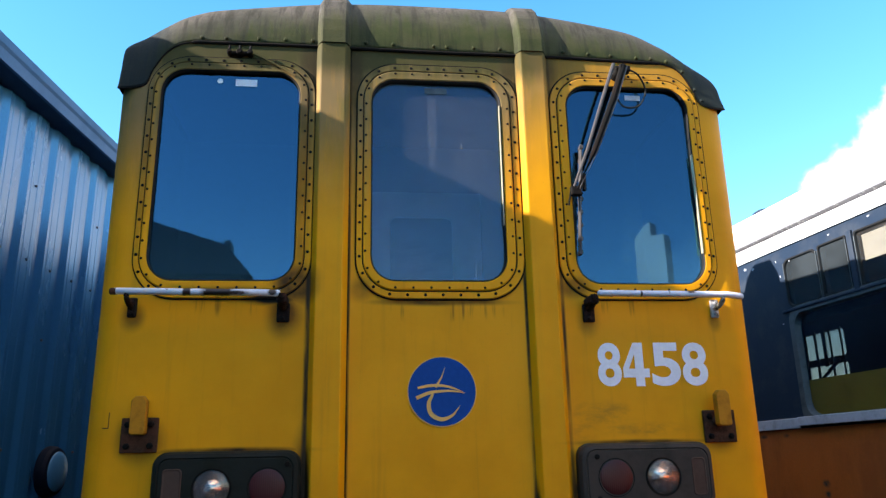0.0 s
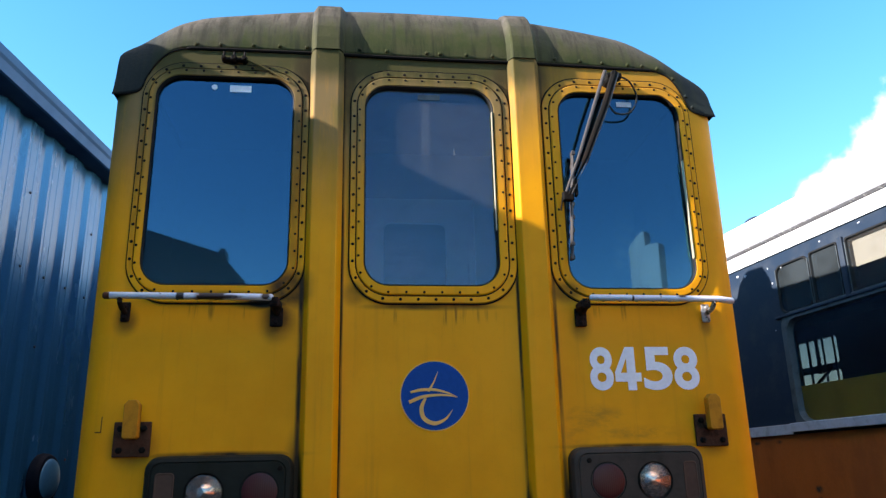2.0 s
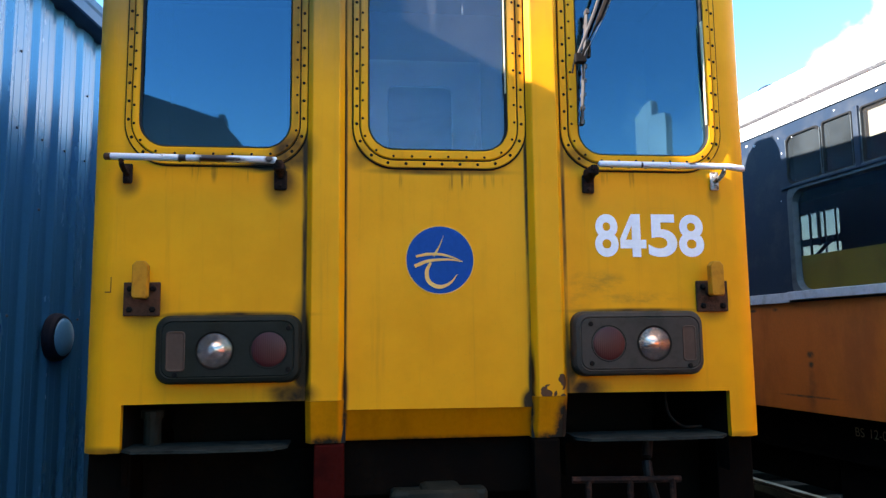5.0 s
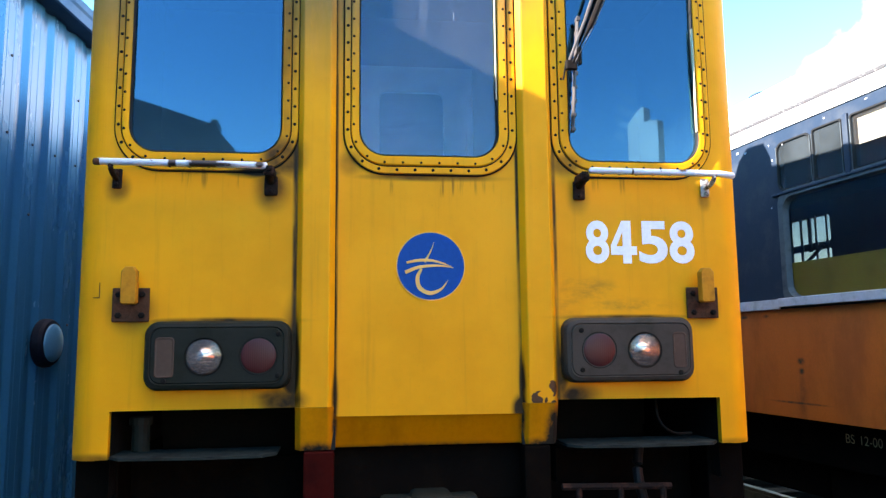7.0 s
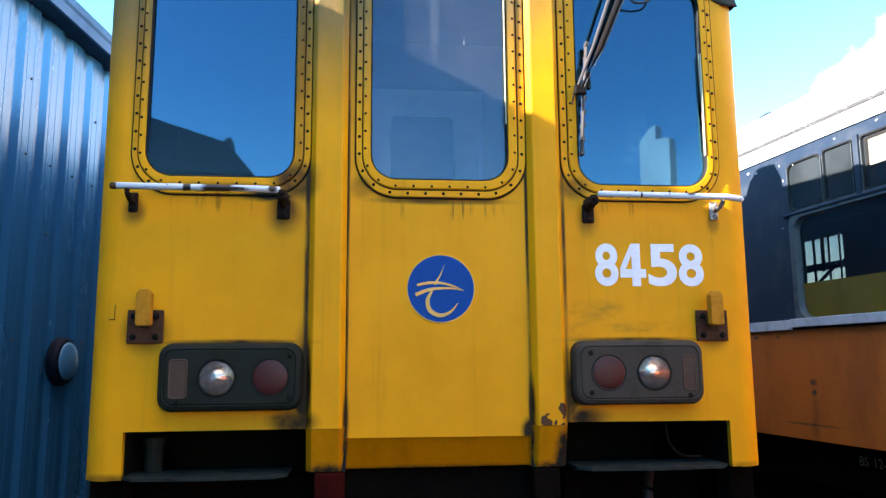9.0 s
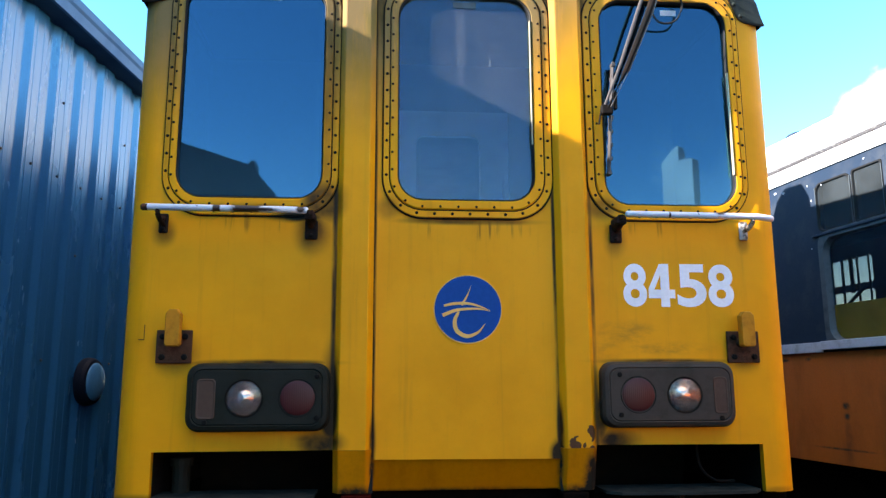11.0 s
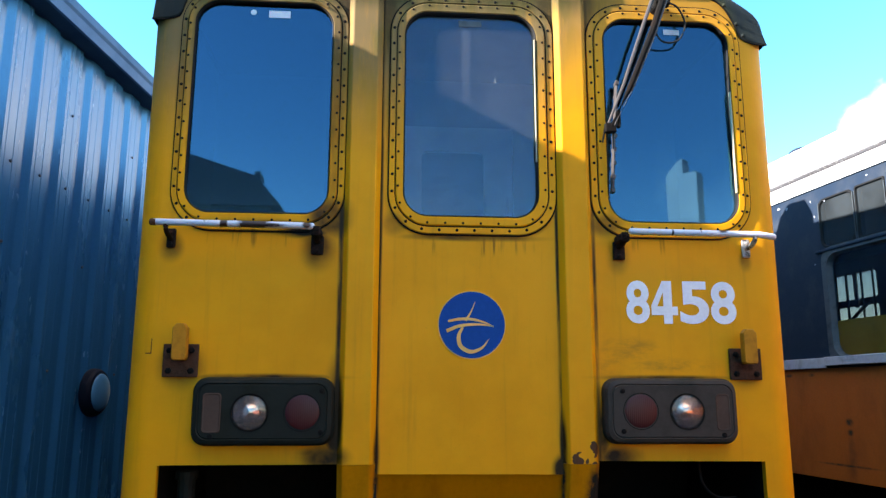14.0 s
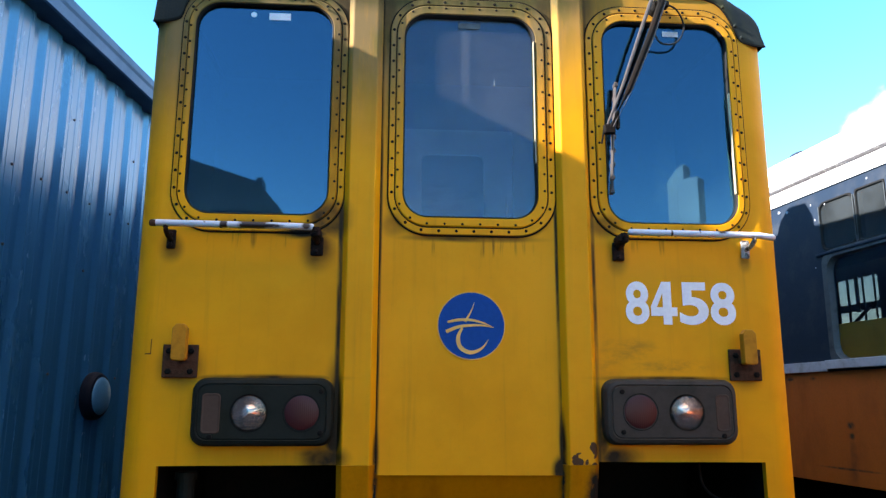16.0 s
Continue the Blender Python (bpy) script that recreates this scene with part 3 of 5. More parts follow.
def along(loop, step, start=0.0):
    """Points at even steps along a closed loop."""
    pts = [Vector((x, 0, z)) for x, z in loop]
    pts.append(pts[0])
    total = sum((b - a).length for a, b in zip(pts, pts[1:]))
    count = max(3, round(total / step))
    out, want, run = [], start, 0.0
    step = total / count
    for a, b in zip(pts, pts[1:]):
        d = (b - a).length
        while want <= run + d and len(out) < count:
            q = a.lerp(b, (want - run) / d if d else 0)
            out.append((q.x, q.z))
            want += step
        run += d
    return out


# ---------------------------------------------------------------- ground and track
bm = bmesh.new()
N = 60
R = [0, 1, 2, 3.5, 5, 7, 10, 15, 25, 45, 90, 200, 500, 1500, 4000]
rings = []
for r in R[1:]:
    rings.append([bm.verts.new((r * math.cos(2 * math.pi * k / N), r * math.sin(2 * math.pi * k / N), 0.0)) for k in range(N)])
c = bm.verts.new((0, 0, 0))
for k in range(N):
    bm.faces.new((c, rings[0][k], rings[0][(k + 1) % N]))
for u, v in zip(rings, rings[1:]):
    for k in range(N):
        bm.faces.new((u[k], v[k], v[(k + 1) % N], u[(k + 1) % N]))
tagged(part("ground", bm, BALLAST), "dark dirty ballast and cinder ground of the yard", "ground", kind="structure")


def track(label, at, y0, y1):
    """Two rails on sleepers."""
    t = thing("railway_track", label, "track", at)
    prof = [(-0.06, 0.0), (0.06, 0.0), (0.06, 0.012), (0.01, 0.03), (0.01, 0.09), (0.034, 0.105), (0.034, 0.135), (-0.034, 0.135), (-0.034, 0.105), (-0.01, 0.09), (-0.01, 0.03), (-0.06, 0.012)]
    for x in (-0.75, 0.75):
        b = bmesh.new()
        loft(b, [([(x + px, 0.075 + pz) for px, pz in prof], y0), ([(x + px, 0.075 + pz) for px, pz in prof], y1)], True, True)
        part("rail", b, RAIL_STEEL, t)
    y = y0 + 0.3
    first = None
    while y < y1 - 0.2:
        if first is None:
            first = part("sleeper", boxes((-1.25, 1.25, -0.12, 0.12, 0.0, 0.08), bevel=0.012), SLEEPER, t, m=pose(0, y, 0))
        else:
            o = new("sleeper", first.data)
            o.parent, o.matrix_basis = t, pose(0, y, 0)
        y += 0.7
    return t


track("rusty running rails on old timber sleepers under the yellow railcar", pose(0, 0, 0), -1.2, 11.0)
track("rusty running rails on old timber sleepers under the orange coach", pose(4.62, 0, 0, 0, 0, 6.09), -10.0, 11.0)

# ---------------------------------------------------------------- the yellow railcar
LENGTH = 9.0
car = thing("railcar", "yellow diesel railcar with a grimy algae-green roof, standing on rails", "train", pose(0, 0, 0))

# rounded corner posts in the front's yellow, then dark blue side walls
SIDE_BLUE = material("dark_blue_side_paint", (0.012, 0.030, 0.075), 0.4, second=(0.02, 0.04, 0.08), scale=3, amount=0.6)


def upright(pts, z0, z1, s, lean):
    b = bmesh.new()
    lo = [b.verts.new((s * x, y, z0)) for x, y in pts]
    hi = [b.verts.new((s * (x + lean * min(1.0, max(0.0, (x - 1.295) / 0.105))), y, z1)) for x, y in pts]
    k = len(pts)
    for i in range(k):
        b.faces.new((lo[i], lo[(i + 1) % k], hi[(i + 1) % k], hi[i]))
    b.faces.new(lo)
    b.faces.new(hi)
    return b


for s in (-1, 1):
    curve = [(1.295, 0.0)] + [(1.295 + 0.105 * math.sin(radians(a)), 0.085 - 0.085 * math.cos(radians(a))) for a in range(6, 91, 6)]
    part("corner_post", upright(curve + [(1.40, 0.28), (1.36, 0.28), (1.36, 0.10), (1.325, 0.05), (1.295, 0.03)], 1.145, 3.27, s, 0.003), YELLOW, car, "rounded yellow corner of the cab")
    part("body_side", upright([(1.398, 0.28), (1.398, LENGTH), (1.36, LENGTH), (1.36, 0.28)], 1.145, 3.27, s, 0.003), SIDE_BLUE, car, "dark blue side panel")
part("rear_wall", boxes((-1.36, 1.36, LENGTH - 0.04, LENGTH, 1.145, 3.6)), YELLOW, car)
part("floor", boxes((-1.34, 1.34, 0.88, LENGTH - 0.04, 1.16, 1.26)), CAB_INSIDE, car)

WIN = {  # glass x0 x1 z0 z1, frame x0 x1 z0 z1
    "left": ((-1.212, -0.612, 2.364, 3.330), (-1.270, -0.541, 2.286, 3.398)),
    "middle": ((-0.286, 0.302, 2.367, 3.313), (-0.352, 0.384, 2.287, 3.397)),
    "right": ((0.620, 1.208, 2.359, 3.316), (0.540, 1.266, 2.288, 3.394)),
}


def hole(key):
    x0, x1, z0, z1 = WIN[key][1]
    return round_rect(x0 + 0.012, x1 - 0.012, z0 + 0.012, z1 - 0.012, 0.165)


TOP_L = [(-0.53, 3.505), (-1.12, 3.505), (-1.20, 3.44), (-1.255, 3.34), (-1.28, 3.285), (-1.295, 3.278)]
left_panel = plate([(-1.295, 1.147), (-1.246, 1.147), (-1.246, 1.330), (-0.53, 1.332)] + TOP_L, [hole("left")], 0.0, 0.03)
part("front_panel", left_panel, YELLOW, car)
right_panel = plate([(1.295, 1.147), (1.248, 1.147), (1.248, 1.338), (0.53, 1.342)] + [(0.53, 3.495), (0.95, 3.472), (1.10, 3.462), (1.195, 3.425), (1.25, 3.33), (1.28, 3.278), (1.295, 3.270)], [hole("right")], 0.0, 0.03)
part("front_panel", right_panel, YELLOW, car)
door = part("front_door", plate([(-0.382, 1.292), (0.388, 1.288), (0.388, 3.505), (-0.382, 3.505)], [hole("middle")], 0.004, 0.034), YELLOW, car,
            "flush yellow gangway door with a single window")
part("door_gap", boxes((-0.40, -0.380, 0.022, 0.05, 1.16, 3.5), (0.388, 0.41, 0.022, 0.05, 1.16, 3.5), ), RUBBER, car, "dark rubber door seal")
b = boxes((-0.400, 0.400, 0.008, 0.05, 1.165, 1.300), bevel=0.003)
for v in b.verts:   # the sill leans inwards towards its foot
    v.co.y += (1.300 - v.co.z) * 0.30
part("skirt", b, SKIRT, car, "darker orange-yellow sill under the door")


def post(x0, x1, span):
    """A chamfered upright standing proud of the front."""
    b = bmesh.new()
    for z0, z1 in (span,):
        pr = [(x0, 0.02), (x0, -0.002), (x0 + 0.018, -0.033), (x0 + 0.021, -0.037), (x0 + 0.026, -0.039),
              (x1 - 0.026, -0.039), (x1 - 0.021, -0.037), (x1 - 0.018, -0.033), (x1, -0.002), (x1, 0.02)]
        a = [b.verts.new((x, y + (0.046 if z0 < 1.2 else 0.0), z0)) for x, y in pr]
        c2 = [b.verts.new((x, y, z1)) for x, y in pr]
        for i in range(len(pr)):
            j = (i + 1) % len(pr)
            b.faces.new((a[i], a[j], c2[j], c2[i]))
        b.faces.new(a)
        b.faces.new(c2)
    return b


for x0, x1 in ((-0.540, -0.386), (0.386, 0.536)):
    pl = part("pillar", post(x0, x1, (1.333, 3.478)), YELLOW, car, "raised yellow door post")
    part("pillar_shoe", post(x0, x1, (1.162, 1.3315)), FOOT_DARK, pl, "inward-sloping foot of the door post")

# window frames with two rows of rivets, rubber and glass
for key in ("left", "middle", "right"):
    g, f = WIN[key]

    def ring(t, r0=0.175, r1=0.105):
        return round_rect(*[lerp(f[i], g[i], t) for i in range(4)], lerp(r0, r1, t), 10)

    prof = [(0.0, 0.004), (0.02, -0.007), (0.05, -0.009), (0.37, -0.009), (0.40, -0.001), (0.44, -0.001), (0.47, -0.012), (0.53, -0.014), (0.90, -0.014), (0.94, -0.011), (0.95, 0.012)]
    bm = bmesh.new()
    loft(bm, [(ring(t), y) for t, y in prof])
    fr = part("window_frame", bm, YELLOW, car, "yellow riveted window frame")
    bm = bmesh.new()
    loft(bm, [(ring(0.945), 0.010), (ring(0.945), -0.010), (ring(0.975), -0.0125), (ring(1.03), -0.008), (ring(1.04), 0.02)])
    part("rubber_gasket", bm, RUBBER, fr, "perished black window rubber")
    bm = bmesh.new()
    loft(bm, [(ring(-0.075), 0.001), (ring(-0.06), -0.0045), (ring(0.0), -0.0050), (ring(0.01), 0.001)])
    part("sealant_bead", bm, GRIME_SHADE_BLACK, fr, "black sealant bead round the frame")
    bm = bmesh.new()
    loft(bm, [(ring(0.385), -0.0045), (ring(0.42), -0.0065), (ring(0.455), -0.0045)])
    part("frame_joint", bm, RUBBER, fr, "black joint between the frame flanges")
    for row, start, y, r in ((0.22, 0.03, -0.009, 0.0072), (0.60, 0.05, -0.014, 0.0060)):
        head = None
        for x, z in along(ring(row), 0.0765, start):
            if head is None:
                bm = bmesh.new()
                rivet(bm, 0, 0, 0, r, 0.0022)
                head = part("rivet", bm, GRIME_SHADE_BLACK, fr, m=pose(x, y, z))
            else:
                again = new("rivet", head.data)
                again.parent, again.matrix_basis = fr, pose(x, y, z)
    bm = bmesh.new()
    loft(bm, [(ring(1.02), 0.012), (ring(1.02), 0.017)], True, True)
    pane = part("pane", bm, GLASS_DUSTY if key == "middle" else GLASS, car, "reflective cab window glass")
    pane.visible_shadow = False
# sunlight on the window jambs, drawn as pale strips
for key, z0, z1 in (("middle", 2.62, 3.20), ("right", 2.50, 2.98)):
    g = WIN[key][0]
    part("sunlit_jamb_strip", boxes((g[1] - 0.006, g[1] - 0.001, -0.0165, 0.0, z0, z1), bevel=0.0015), SUNLIT_TRIM, car, "pale strip standing in for the sunlit window jamb")

# stickers inside the glass
part("sticker", boxes((-0.900, -0.805, 0.0095, 0.0110, 3.268, 3.302)), STICKER, car, "pale rectangular sticker on the glass")
bm = bmesh.new()
lathe(bm, [(0.013, 0.0095), (0.013, 0.0110)], (-0.968, 3.290), 16)
part("sticker", bm, STICKER, car, "small round white sticker on the glass")
part("sticker", boxes((-0.045, 0.058, 0.0095, 0.0110, 3.262, 3.290)), COACH_FRAME, car, "dull grey sticker on the door glass")
part("sticker", boxes((0.915, 0.990, 0.0095, 0.0110, 3.262, 3.288)), COACH_STRIP, car, "grey sticker on the glass")

# roof: front dome over the lip, then the long roof
LIP = [(-1.404, 3.238), (-1.39, 3.236), (-1.335, 3.242), (-1.285, 3.262), (-1.262, 3.33), (-1.205, 3.425), (-1.12, 3.474), (-0.95, 3.480), (-0.5, 3.480), (0.0, 3.474), (0.5, 3.474),
       (0.95, 3.464), (1.12, 3.458), (1.20, 3.415), (1.255, 3.32), (1.280, 3.258), (1.335, 3.232), (1.39, 3.226), (1.404, 3.228)]
TOPP = [(-1.405, 3.24), (-1.408, 3.34), (-1.408, 3.425), (-1.392, 3.475), (-1.32, 3.546), (-1.23, 3.632), (-1.12, 3.712), (-0.95, 3.780), (-0.5, 3.870), (0.0, 3.890), (0.5, 3.865),
        (0.95, 3.755), (1.12, 3.645), (1.23, 3.553), (1.32, 3.478), (1.375, 3.420), (1.402, 3.36), (1.406, 3.29), (1.405, 3.23)]


def sampled(pts, n=8):
    return bent([(x, 0, z) for x, z in pts], n)


lipc, topc = sampled(LIP), sampled(TOPP)
DEEP, FRONT = 0.36, -0.005


def dome(i, v):
    a, b = lipc[i], topc[i]
    q = math.sin(v * math.pi / 2)
    edge = min(1.0, abs(lerp(a.x, b.x, q)) / 1.404)
    deep = 0.06 + (DEEP - 0.06) * (1 - edge ** 3.2)   # flatter towards the corners
    return Vector((lerp(a.x, b.x, q), FRONT + deep * (1 - math.cos(v * math.pi / 2)), lerp(a.z, b.z, q)))


bm = bmesh.new()
V = [0, 0.03, 0.08, 0.16, 0.26, 0.38, 0.5, 0.62, 0.74, 0.87, 1.0]
rows = [[bm.verts.new((p.x, 0.02, p.z + 0.004)) for p in lipc]]
rows += [[bm.verts.new(dome(i, v)) for i in range(len(lipc))] for v in V]
for y in (0.45, 1.0, 3.0, LENGTH):
    rows.append([bm.verts.new((p.x, y, p.z)) for p in topc])
for u, w in zip(rows, rows[1:]):
    for i in range(len(u) - 1):
        bm.faces.new((u[i], u[i + 1], w[i + 1], w[i]))
part("roof", bm, ROOF, car, "domed roof end, grey paint under green algae", smooth=True)
part("ceiling", boxes((-1.30, 1.30, 0.10, LENGTH - 0.05, 3.40, 3.43)), CAB_INSIDE, car)
# lip seam, a black bead for the shadow gap there, and bolt heads along it
bm = bmesh.new()
tube(bm, [(p.x, -0.003, p.z - 0.004) for p in lipc], [0.008 if abs(p.x) < 1.1 else 0.0035 for p in lipc], 6)
part("lip_shadow_seam", bm, GRIME_SHADE_BLACK, car, "seam along the roof lip, blackened for the shadow gap")
bolt = None
for x in (-1.06, -0.93, -0.79, -0.68, -0.565, -0.44, -0.30, -0.16, -0.03, 0.09, 0.21, 0.33, 0.47, 0.62, 0.76, 0.87, 0.97, 1.06, 1.14, 1.21, 1.26, 1.285):
    i = min(range(len(lipc)), key=lambda q: abs(lipc[q].x - x))
    p = dome(i, 0.035)
    if bolt is None:
        bm = bmesh.new()
        lathe(bm, [(0.010, 0.01), (0.009, -0.006), (0.005, -0.011)], (0, 0), 8)
        bolt = part("lip_bolt", bm, ROOF, car, m=pose(p.x, p.y, p.z + 0.003))
    else:
        again = new("lip_bolt", bolt.data)
        again.parent, again.matrix_basis = car, pose(p.x, p.y, p.z + 0.003)

# the posts carried up over the dome as tapering ribs
for x0, x1 in ((-0.540, -0.386), (0.386, 0.536)):
    bm = bmesh.new()
    rr = []
    for j, v in enumerate([0.0, 0.1, 0.2, 0.32, 0.45, 0.58, 0.7, 0.82, 0.92, 1.0]):
        i = min(range(len(lipc)), key=lambda q: abs(lerp(lipc[q].x, topc[q].x, 0.5) - (x0 + x1) / 2))
        p = dome(i, v)
        h = lerp(0.042, 0.032, v / 0.5) if v < 0.5 else lerp(0.032, 0.003, (v - 0.5) / 0.5)
        nrm = Vector((0, -math.cos(v * math.pi / 2) * 0.42 - 0.05, math.sin(v * math.pi / 2) * 0.36)).normalized()
        base = Vector((0, p.y, p.z))
        rr.append([bm.verts.new(Vector((x, 0, 0)) + base + nrm * k) for x, k in ((x0, -0.03), (x0, 0.0), (x0 + 0.018, h * 0.88), (x0 + 0.025, h), (x1 - 0.025, h), (x1 - 0.018, h * 0.88), (x1, 0.0), (x1, -0.03))])
    for u, w in zip(rr, rr[1:]):
        for i in range(8):
            bm.faces.new((u[i], u[(i + 1) % 8], w[(i + 1) % 8], w[i]))
    bm.faces.new(rr[0])
    bm.faces.new(rr[-1])
    part("roof_rib", bm, ROOF, car, "door post carried up over the roof end")

# low ventilator on the roof shoulder, unseen, placed for its shadow on the coach
b = bmesh.new()
side = [(1.66, 3.70), (1.68, 3.83), (1.75, 3.945), (1.95, 3.945), (2.06, 3.86), (2.12, 3.70)]
lo = [b.verts.new((0.66, y, z + 0.05)) for y, z in side]
hi = [b.verts.new((0.96, y, z)) for y, z in side]
for i in range(len(side)):
    j = (i + 1) % len(side)
    b.faces.new((lo[i], lo[j], hi[j], hi[i]))
b.faces.new(lo)
b.faces.new(hi)
part("roof_ventilator", b, ROOF, car, "low grey roof ventilator")

# cab inside: bulkhead with a doorway, seen dimly through the glass
part("bulkhead", plate([(-1.34, 1.26), (1.34, 1.26), (1.34, 3.40), (-1.34, 3.40)], [[(-0.30, 1.27), (0.36, 1.27), (0.36, 3.12), (-0.30, 3.12)]], 0.95, 1.00), CAB_INSIDE, car, "dark cab bulkhead")
part("bulkhead_door", plate([(-0.295, 1.275), (0.355, 1.275), (0.355, 3.115), (-0.295, 3.115)], [round_rect(-0.165, 0.190, 2.30, 2.970, 0.04, 5)], 0.935, 0.965), CAB_LINING_PALE, car, "pale inner door with a window")
for x0, x1 in ((-1.355, -1.325), (1.325, 1.355)):
    part("cab_side_lining", boxes((x0, x1, 0.11, 0.945, 1.26, 3.40)), CAB_INSIDE, car, "dull grey cab side lining")
for x0, x1 in ((-1.30, -0.46), (0.50, 1.30)):
    part("cab_desk", boxes((x0, x1, 0.12, 0.50, 1.36, 2.20), bevel=0.02), CAB_DOOR, car)


def handrail(x0, x1, brackets, bracket_mat, dip):
    b = bmesh.new()
    tube(b, [(x0, -0.100, 2.295), (x0 + 0.006, -0.100, 2.295), (x1 - 0.07, -0.100, 2.291), (x1 - 0.006, -0.098, 2.291 - dip), (x1, -0.098, 2.291 - dip)], [0.009, 0.0135, 0.0135, 0.0140, 0.010], 14)
    h = part("handrail", b, RAIL_WHITE, car, "chipped white handrail with rust", smooth=True)
    if x0 < 0:
        part("end_cap", tube(bmesh.new(), [(x0 - 0.012, -0.1, 2.294), (x0 - 0.006, -0.1, 2.294), (x0 + 0.014, -0.1, 2.294)], [0.010, 0.0145, 0.0145], 12), RUSTY, h, "rusty end of the rail")
    for x, mat in zip(brackets, bracket_mat):
        b = bmesh.new()
        w = 0.027 if abs(x) < 0.7 else 0.019
        tube(b, bent([(x, -0.100, 2.290), (x, -0.094, 2.268), (x, -0.055, 2.250), (x, 0.0, 2.244)]), [w * 0.55] * 19, 10)
        up = 0.0 if abs(x) < 0.7 else 0.020
        box(b, x - w, x + w, -0.014, 0.0, 2.186 + up, 2.268 + up, 0.007)
        for bz in (2.202 + up, 2.248 + up):
            lathe(b, [(0.009, -0.013), (0.009, -0.021), (0.005, -0.024)], (x, bz), 6)
        if abs(x) < 0.7:
            box(b, x - w * 0.8, x + w * 0.8, -0.104, -0.006, 2.250, 2.288, 0.010)
        part("bracket", b, mat, h, "blackened rusty handrail bracket" if mat is RUST_BLACK else "worn steel handrail bracket")


handrail(-1.305, -0.655, (-1.252, -0.648), (RUST_BLACK, RUST_BLACK), 0.002)
handrail(0.672, 1.318, (0.654, 1.228), (RUST_BLACK, CHIPPED_STEEL), 0.008)


def lamp_bracket(cx, side):
    b = bmesh.new()
    x0, x1 = (cx - 0.07, cx + 0.07)
    box(b, x0, x1, -0.014, 0.0, 1.675, 1.808, 0.004)
    pl = part("lamp_bracket", b, RUSTY, car, "rusty lamp bracket plate with an upright iron")
    for bx in (x0 + 0.026, x1 - 0.026):
        for bz in (1.700, 1.782):
            b = bmesh.new()
            lathe(b, [(0.013, -0.013), (0.013, -0.022), (0.008, -0.026)], (bx, bz), 6)
            part("bolt", b, GRIME_SHADE_BLACK, pl)
    hx = cx - 0.010 * side
    out = [(hx - 0.029, 1.748), (hx - 0.022, 1.740), (hx + 0.022, 1.740), (hx + 0.029, 1.748), (hx + 0.029, 1.868), (hx + 0.014, 1.886), (hx - 0.014, 1.886), (hx - 0.029, 1.868)]
    inner = [(hx + (x - hx) * 0.90, 1.813 + (z - 1.813) * 0.955) for x, z in out]
    b = bmesh.new()
    loft(b, [(out, -0.056), (out, -0.087), (inner, -0.091)], True, True)
    part("lamp_iron", b, WORN_YELLOW, pl, "worn yellow upright lamp iron")
    b = bmesh.new()
    lathe(b, [(0.024, -0.012), (0.022, -0.020), (0.016, -0.026), (0.016, -0.058)], (hx, 1.762), 14)
    part("iron_foot", b, RUSTY, pl)


lamp_bracket(-1.180, -1)
lamp_bracket(1.188, 1)


